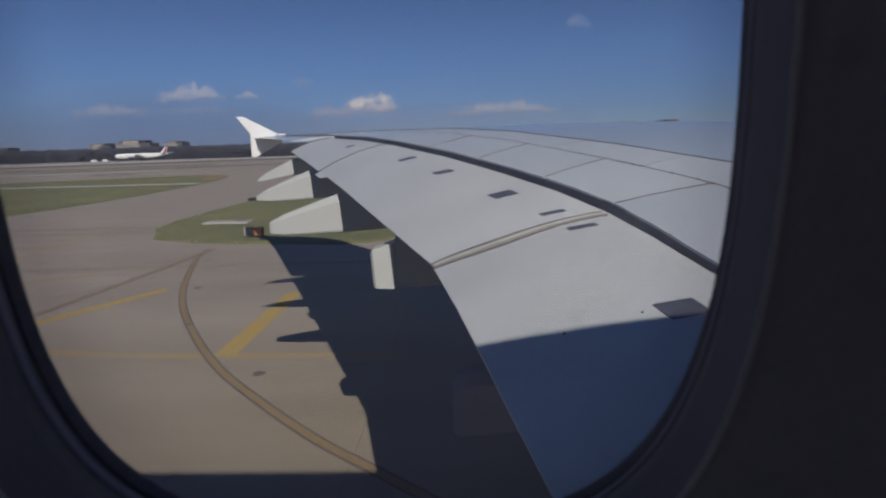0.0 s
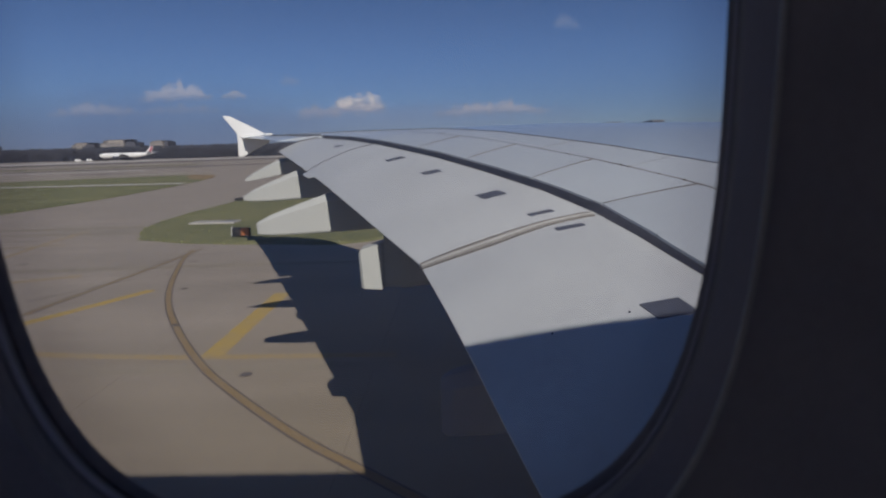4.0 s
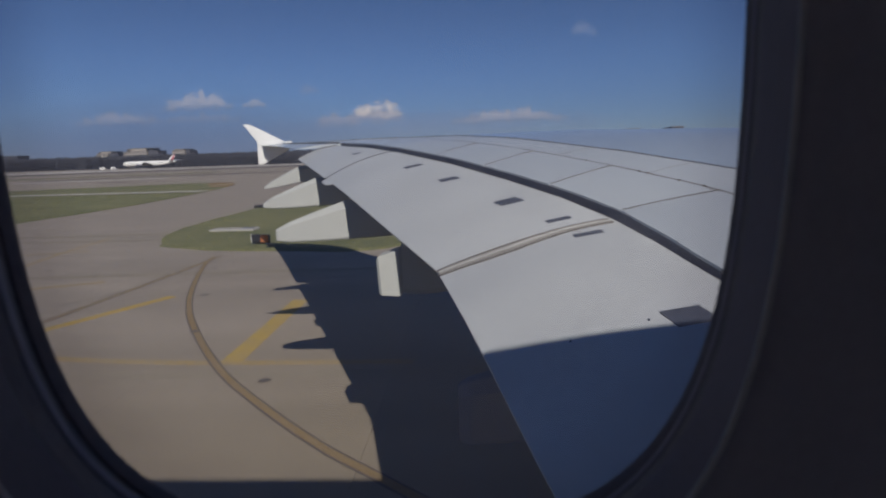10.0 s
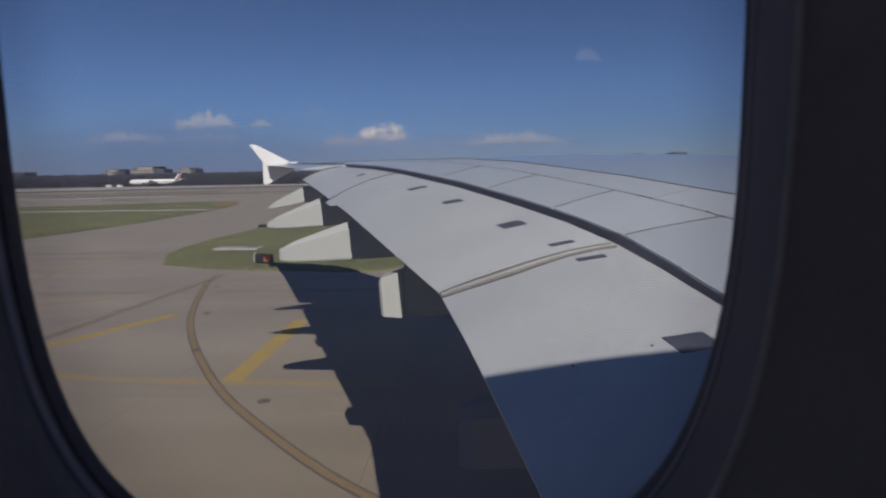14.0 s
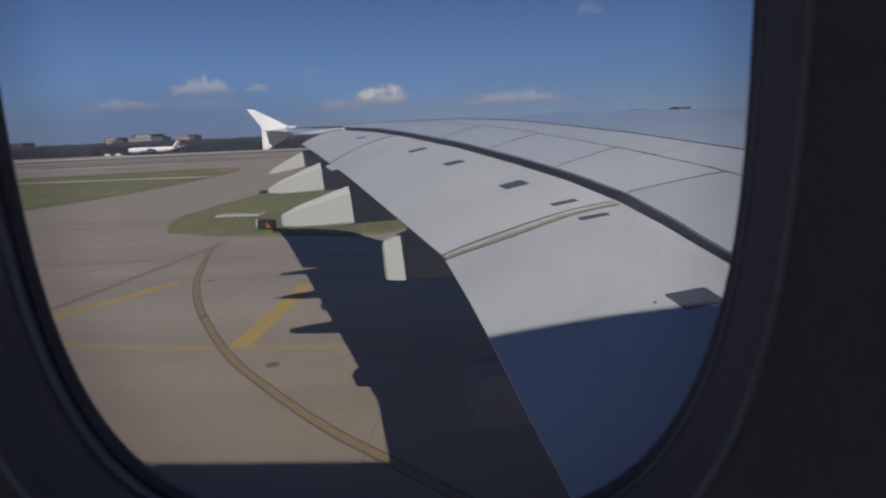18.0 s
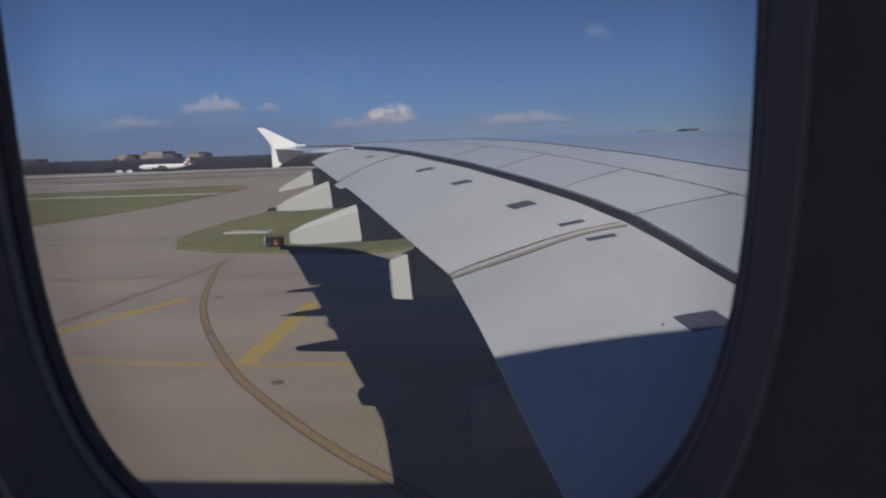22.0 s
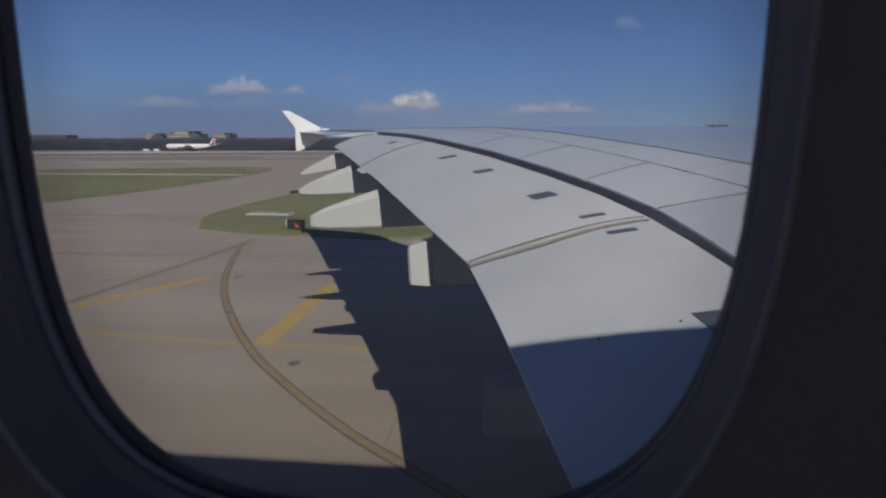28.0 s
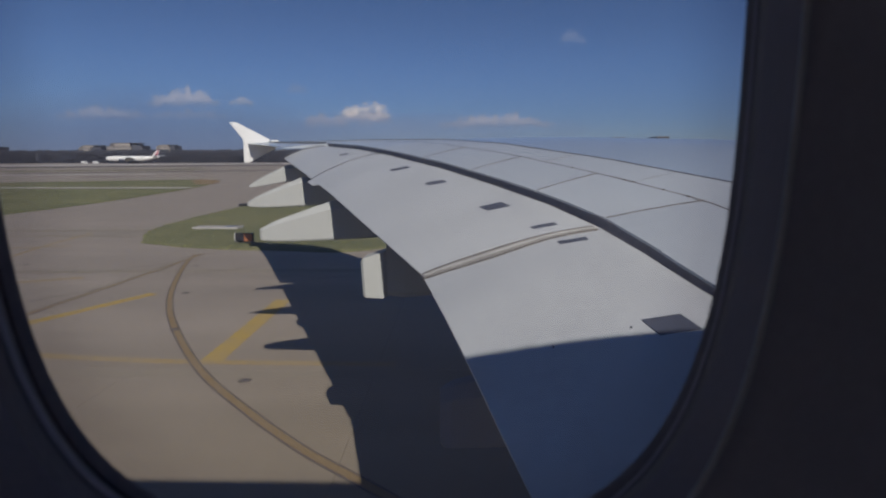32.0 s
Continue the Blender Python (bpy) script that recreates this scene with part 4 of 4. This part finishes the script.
def flap_point(u, y, lift=0.0):
    x = te_x(y) + u * (gap_x(y) - flap_slot(y) - te_x(y))
    z = te_z(y) + u * (gap_z(y) - nose_drop(y) - te_z(y)) + flap_camber(y) * u * (1 - u) * (0.6 + 0.4 * (gap_x(y) - te_x(y)) / 2.37)
    return (x, y, z + lift)


def flap_section(y, thick):
    top = [flap_point(u, y) for u in (0, 0.12, 0.25, 0.4, 0.55, 0.7, 0.82, 0.92, 1.0)]
    nose = top[-1]
    low = [(nose[0] + 0.05, y, nose[2] - 0.06), (nose[0] + 0.02, y, nose[2] - 0.2 * thick), (nose[0] - 0.3, y, nose[2] - 0.85 * thick)]
    low += [(flap_point(u, y)[0], y, flap_point(u, y)[2] - thick * k) for u, k in ((0.6, 0.85), (0.3, 0.45))]
    end = flap_point(0, y)
    return top + low + [(end[0], y, end[2] - 0.018)]


def flap_panel(name, y0, y1, label):
    n = max(2, int((y1 - y0) / 0.5))
    return part(name, loft([flap_section(y0 + (y1 - y0) * i / n, 0.42 - 0.008 * y0) for i in range(n + 1)]), M_FLAP, wing, label, True)


flap_in = flap_panel("inboard_flap", NEAR, KINK - 0.012, "light grey inboard flap")
flap_mid = flap_panel("outboard_flap", KINK + 0.012, 16.05, "light grey outboard flap")
flap_out = flap_panel("outer_flap", 16.09, END, "light grey outer flap section")
# curved ribbed seal over the joint between the flaps
seal_top = table([0, 0.1, 0.25, 0.39, 0.55, 0.7, 0.95, 1.0], [0.01, -0.01, -0.045, -0.055, -0.035, 0.0, 0.04, 0.045])
seal_low = table([0, 0.1, 0.25, 0.39, 0.55, 0.7, 0.95, 1.0], [-0.21, -0.27, -0.345, -0.36, -0.29, -0.205, -0.135, -0.13])


def seal_strip(name, k0, k1, lift, bulge, paint, label):
    """A strip along the joint between two shares of the seal's width, rounded across."""
    rings = []
    for i in range(25):
        u = 0.975 * i / 24
        top, low = KINK + seal_top(u), KINK + seal_low(u)
        across = [(k0 + (k1 - k0) * j / 6, lift + bulge * math.sin(math.pi * j / 6)) for j in range(7)]
        rings.append([flap_point(u, top + (low - top) * k, h) for k, h in across] + [flap_point(u, top + (low - top) * k, -0.03) for k, h in reversed(across)])
    return part(name, loft(rings), paint, wing, label, True)


seal_strip("seal_edge", 0.0, 0.16, 0.008, 0.012, M_BROWN, "dark upper edge of the flap seal")
seal_strip("flap_seal", 0.15, 0.33, 0.008, 0.010, M_SEALTAN, "narrow tan rib of the flap seal")
seal_strip("flap_seal", 0.33, 0.56, 0.010, 0.012, M_SEAL, "bright raised ridge of the flap seal")
seal_strip("flap_seal", 0.55, 0.89, 0.008, 0.016, M_SEALTAN, "broad tan rib of the flap seal")
seal_strip("seal_edge", 0.88, 1.0, 0.008, 0.010, M_BROWN, "dark lower edge of the flap seal")
p = Vector(flap_point(0, KINK - 0.06))
part("seal_end", boxes((p.x - 0.012, p.y - 0.08, p.z - 0.035, p.x + 0.03, p.y + 0.05, p.z + 0.016), bevel=0.006), M_DARKLINE, wing, "dark end clip of the flap seal")


def flap_plate(u0, u1, y0, y1, skew, name="flap_plate", lift=0.006):
    bm = bmesh.new()
    c = [(u0, y0), (u1, y0 - skew), (u1, y1 - skew), (u0, y1)]
    lo, hi = [], []
    for u, y in c:
        lo.append(flap_point(u, y, -0.01))
        hi.append(flap_point(u, y, lift))
    return part(name, loft([lo, hi]), M_PATCH, flap_in if y0 < KINK else (flap_mid if y0 < 16 else flap_out), "dark grey inset plate")


for u0, u1, y0, y1, s in ((0.66, 0.83, 13.15, 13.40, 0.1), (0.66, 0.80, 11.20, 11.44, 0.1), (0.66, 0.81, 9.0, 9.28, 0.02), (0.70, 0.84, 7.95, 8.05, 0.0),
                          (0.71, 0.86, 7.24, 7.36, 0.0), (0.648, 0.795, 4.76, 5.08, 0.0), (0.62, 0.74, 17.4, 17.65, 0.1)):
    flap_plate(u0, u1, y0, y1, s)
for u, y in ((0.3, 4.98), (0.59, 4.98)):
    p = flap_point(u, y)
    part("rivet_head", cylinder(bmesh.new(), (p[0], p[1], p[2] - 0.01), (p[0], p[1], p[2] + 0.012), 0.013, 0.008, 10), M_PATCH, flap_in)

rings = []
for y, out in ((15.05, 0.0), (15.2, 0.13), (15.85, 0.15), (15.98, 0.12)):
    x, z = te_x(y), te_z(y)
    rings.append([(x + 0.1, y, z + 0.035), (x - out, y, z - 0.4 * out), (x - out, y, z - 0.4 * out - 0.02), (x + 0.1, y, z - 0.01)])
part("flap_corner", loft(rings), M_FLAP, flap_mid, "small stepped corner of the trailing edge")
part("end_joint", tube([Vector(flap_point(u / 12, 22.0)) + Vector((0, 0, 0.012)) for u in range(13)], 0.022, 6), M_DARKLINE, flap_out, "dark end edge of the outer flap")
part("section_joint", tube([Vector(flap_point(u / 12, 16.07)) + Vector((0, 0, 0.004)) for u in range(13)], 0.010, 6), M_DARKLINE, flap_out, "stained joint between the flap sections")

# panel added under the slot between wing and flaps to stop sun leaking through
rings = []
for i in range(45):
    y = NEAR + (22.3 - NEAR) * i / 44
    gx, gz = gap_x(y), gap_z(y)
    t = 0.42 - 0.004 * y
    rings.append([(gx + 0.12, y, gz - 0.15), (gx + 0.03, y, gz - 0.10 - t * 0.9), (gx - 0.5, y, gz - 0.28 - t), (gx - 0.5, y, gz - 0.31 - t), (gx + 0.1, y, gz - 0.2 - t), (gx + 0.2, y, gz - 0.2)])
part("slot_light_block", loft(rings), M_SLOTSHADE, wing, "dark panel added to block sun through the flap slot")
# strips added below the flap joints to keep sun out of the wing's shadow
for yc, half in ((16.07, 0.06), (22.05, 0.12)):
    part("gap_light_block", loft([[(p[0], yc - half, p[2] - 0.03), (p[0], yc + half, p[2] - 0.03), (p[0], yc + half, p[2] - 0.06), (p[0], yc - half, p[2] - 0.06)] for p in [flap_point(u / 10, yc) for u in range(11)]]), M_SLOTSHADE, wing)

rings = []
for i in range(45):
    y = NEAR + (34.0 - NEAR) * i / 44
    gx, gz = gap_x(y), gap_z(y)
    rings.append([(gx - 0.004, y, gz + 0.044), (gx - 0.004, y, gz - 0.16), (gx + 0.012, y, gz - 0.16), (gx + 0.012, y, gz + 0.044)])
# dark strip before the wing's rear face puts in the slot's shade
part("slot_shade_strip", loft(rings[:29]), M_SLOTSHADE, wing, "dark strip standing for shade in the flap slot")

# aileron beyond the flaps
def aileron_section(y):
    x0, z0 = te_x(y), table([22, 35.9], [6.86, 7.40])(y)
    x1, z1 = gap_x(y) + 0.06, gap_z(y) + 0.025
    x0 -= 0.12 if y > 34.92 else 0
    return [(x0, y, z0), ((x0 + x1) / 2, y, (z0 + z1) / 2 + 0.03), (x1, y, z1), (x1, y, z1 - 0.14), ((x0 + x1) / 2, y, (z0 + z1) / 2 - 0.09), (x0, y, z0 - 0.015)]


part("aileron_joint", tube([(gap_x(22.2 + 0.9 * i) + 0.02, 22.2 + 0.9 * i, gap_z(22.2 + 0.9 * i) + 0.045) for i in range(14)], 0.03, 6), M_DARKLINE, wing, "dark hinge gap ahead of the ailerons")
for y0, y1 in ((22.1, 26.6), (26.64, 31.0), (31.04, 34.9), (34.93, 35.88)):
    part("aileron", loft([aileron_section(y0 + (y1 - y0) * i / 6) for i in range(7)]), M_WING, wing, "light grey aileron")


# spoiler panels lie on the wing skin just ahead of the flaps
def spoiler(y0, y1, s0=0.0, s1=0.0):
    rings = []
    n = max(2, int((y1 - y0) / 0.5))
    for i in range(n + 1):
        y = y0 + (y1 - y0) * i / n
        w = y + s0 + (s1 - s0) * i / n
        a, b = Vector((gap_x(y) - 0.02, y, gap_z(y) + 0.062 + gap_lift(y))), Vector((spoiler_x(w) - 0.015, w, spoiler_z(w) + 0.012))
        a2, b2 = Vector((a.x, y, a.z - 0.03)), Vector((b.x, w, b.z - 0.05))
        rings.append([a, a.lerp(b, 0.33) + Vector((0, 0, 0.012)), a.lerp(b, 0.67) + Vector((0, 0, 0.012)), b, b2, a2])
    return part("spoiler", loft(rings), M_WING, wing, "flat grey spoiler panel", True)


edges = [0.6, 4.3, KINK, 9.2, 11.25, 13.4, 15.7, 18.2, 21.2]
skew = [0.0, 0.0, 0.0, 0.4, 0.4, 0.4, 0.4, 0.4, 0.0]
for y0, y1, s0, s1 in zip(edges, edges[1:], skew, skew[1:]):
    spoiler(y0 + 0.015, y1 - 0.015, s0, s1)


def wing_top(fx, fz, y, lift):
    return Vector((fx(y), y, fz(y) + lift))


def surface_strip(fx, fz, y0, y1, half, lift, mat_, name, label, n=40):
    rings = []
    for i in range(n + 1):
        y = y0 + (y1 - y0) * i / n
        p = wing_top(fx, fz, y, lift)
        slope = (joint_z(y) - spoiler_z(y)) / (joint_x(y) - spoiler_x(y))
        rings.append([p + Vector((-half, 0, -half * slope - 0.012)), p + Vector((half, 0, half * slope - 0.012)), p + Vector((half, 0, half * slope)), p + Vector((-half, 0, -half * slope))])
    return part(name, loft(rings), mat_, wing, label)


surface_strip(spoiler_x, spoiler_z, 1.0, 21.2, 0.018, 0.014, M_BROWN, "hinge_strip", "brown stained spoiler hinge strip")
surface_strip(joint_x, joint_z, 1.0, 24.0, 0.013, 0.006, M_DARKLINE, "skin_joint", "dark skin panel joint")
for y, w in ((4.3, 4.3), (KINK, KINK), (9.2, 9.6), (11.25, 11.65), (13.4, 13.8)):
    a, b = wing_top(spoiler_x, spoiler_z, w, 0.016), wing_top(gap_x, gap_z, y, 0.066)
    part("panel_joint", tube([b, b.lerp(a, 0.33) + Vector((0, 0, 0.010)), b.lerp(a, 0.67) + Vector((0, 0, 0.010)), a], 0.010, 6), M_BROWN, wing, "stained panel joint")

part("skin_edge", tube([wing_top(joint_x, joint_z, 1.5 + 0.5 * i, 0.006) for i in range(64)], 0.007, 6), M_DARKLINE, wing, "dark edge of the forward wing skin")
for y in (7.95, 8.35, 8.9, 9.05, 10.2, 11.4, 12.9, 14.6):
    p = wing_top(spoiler_x, spoiler_z, y, 0.012)
    part("hinge_bolt", boxes((p.x - 0.02, y - 0.025, p.z - 0.01, p.x + 0.02, y + 0.025, p.z + 0.012), bevel=0.004), M_BROWN, wing, "small dark hinge fitting")
p = wing_top(gap_x, gap_z, 6.35, 0.05)
part("static_wick", cylinder(bmesh.new(), p, p + Vector((-0.03, 0.0, 0.05)), 0.010, 0.005, 8), M_PATCH, wing, "small dark spike on the slot edge")
for w, v in ((8.9, 9.25), (11.0, 11.35)):
    a, b = wing_top(spoiler_x, spoiler_z, w, 0.010), wing_top(joint_x, joint_z, v, 0.004)
    part("skin_seam", tube([a, a.lerp(b, 0.5) + Vector((0, 0, 0.004)), b], 0.003, 6), M_SEALTAN, wing, "faint skin seam")

# flap track fairings hang under the trailing edge
def fairing(y, tail_x, tail_z, full_x, top_z, low_z, nose_x, half, tail_h, label, paint=M_FAIRING):
    rings = []
    h = (top_z - low_z) / 2
    keys = [(tail_x, tail_z, tail_h / 2, 0.07), (tail_x + 0.05, tail_z, tail_h / 2 * 1.15, 0.1)]
    for k in (0.2, 0.4, 0.6, 0.8, 1.0):
        keys.append((tail_x + (full_x - tail_x) * k, tail_z + ((top_z + low_z) / 2 - tail_z) * k, tail_h / 2 * 1.15 + (h - tail_h / 2 * 1.15) * k ** 0.78, 0.1 + (half - 0.1) * k ** 0.8))
    for k in (0.15, 0.35, 0.6, 0.8, 0.93, 1.0):
        s = math.sqrt(max(0.02, 1 - k ** 2.2))
        keys.append((full_x + (nose_x - full_x) * k, (top_z + low_z) / 2 + 0.18 * k, h * max(s, 0.12), half * max(s, 0.1)))
    for x, z, hh, ww in keys:
        ring = []
        for sy, sz in ((1, -0.86), (1, 0.60), (0.52, 0.97), (0.4, 1), (-0.4, 1), (-0.52, 0.97), (-1, 0.60), (-1, -0.86), (-0.94, -0.96), (-0.8, -1), (0.8, -1), (0.94, -0.96)):
            ring.append((x, y + ww * sy, z + hh * sz))
        rings.append(ring)
    ob = part("track_fairing", loft(rings), paint, wing, label)
    return ob


fairing(14.05, -4.72, 4.68, -3.0, 5.46, 4.56, 1.2, 0.30, 0.26, "pale flap track fairing")
f2 = fairing(18.2, -6.46, 5.10, -4.75, 5.90, 5.04, -1.0, 0.28, 0.14, "pale flap track fairing with a vent tube")
fairing(22.4, -7.85, 5.47, -6.45, 6.22, 5.62, -3.2, 0.24, 0.10, "pale flap track fairing")
f0 = part("track_fairing", loft([[(-1.607, 9.776, 4.163), (-1.607, 10.152, 4.163), (-1.636, 10.152, 4.727), (-1.636, 9.776, 4.727)],
                                 [(-1.560, 9.738, 4.135), (-1.560, 10.190, 4.135), (-1.598, 10.190, 4.793), (-1.598, 9.738, 4.793)],
                                 [(-1.250, 9.729, 4.120), (-1.250, 10.199, 4.120), (-1.241, 10.199, 4.905), (-1.241, 9.729, 4.905)],
                                 [(-1.213, 9.757, 4.153), (-1.213, 10.171, 4.153), (-1.203, 10.171, 4.887), (-1.203, 9.757, 4.887)]]), M_FAIRING, wing, "pale blunt flap track fairing")
rings = []
for x, z0, z1, half in ((-1.205, 4.16, 5.08, 0.20), (-0.9, 4.13, 5.16, 0.225), (-0.2, 4.2, 5.25, 0.225), (0.6, 4.4, 5.35, 0.21), (1.4, 4.7, 5.4, 0.16), (2.1, 5.0, 5.42, 0.07)):
    c = 0.05 + half * 0.15
    rings.append([(x, 9.965 + half * sx, z) for sx, z in ((-1, z0 + c), (-0.8, z0), (0.8, z0), (1, z0 + c), (1, z1), (-1, z1))])
part("fairing_body", loft(rings), M_FAIRING, f0, "forward body of the blunt fairing under the flap")
# darker grey than the other fairings stands for the shade under the flap
fairing(5.9, -0.20, 3.78, 0.4, 4.26, 3.55, 4.2, 0.28, 0.56, "blunt fairing under the inboard flap, coloured dark for its shade", M_SHADEGREY)
part("vent_tube", cylinder(bmesh.new(), (-6.75, 18.2, 5.06), (-6.42, 18.2, 5.08), 0.045, 0.05, 12), M_BLACK, f2, "dark vent tube")


# tip fence
def fence(points, y, half):
    rings = []
    c = Vector((sum(p[0] for p in points) / len(points), sum(p[1] for p in points) / len(points)))
    for d, s in ((-half, 0.93), (-half * 0.5, 1.0), (half * 0.5, 1.0), (half, 0.93)):
        rings.append([(c.x + (px - c.x) * s, y + d, c.y + (pz - c.y) * s) for px, pz in points])
    return loft(rings)


tip = part("tip_fence", fence([(-13.64, 8.68), (-13.22, 8.66), (-12.2, 8.14), (-11.15, 7.58), (-11.7, 7.36), (-12.85, 7.40), (-12.85, 7.62)], TIP + 0.02, 0.06), M_WHITE, wing, "white upper tip fence")
part("lower_fence", fence([(-12.85, 7.42), (-11.0, 7.40), (-10.7, 7.25), (-12.58, 6.27), (-12.86, 6.28)], TIP + 0.02, 0.05), M_WHITE, wing, "white lower tip fence")
part("tip_light", boxes((-11.1, TIP - 0.25, 7.50, -10.7, TIP + 0.05, 7.60), bevel=0.03), M_WHITE, tip, "white tip light housing")

# ---- concrete slabs, last ----
slab_mesh = mesh_of(boxes((-3.745, -3.745, -0.3, 3.745, 3.745, 0.0)), "slab", M_CONCRETE)
pavement = thing("pavement", "jointed pale concrete taxiway slabs", "pavement", kind="structure")
for ix in range(-9, 3):
    for iy in range(1, 11):
        o = new("slab", slab_mesh)
        o.parent = pavement
        o.location = (ix * 7.5 + 1.2, iy * 7.5 - 1.0, 0)
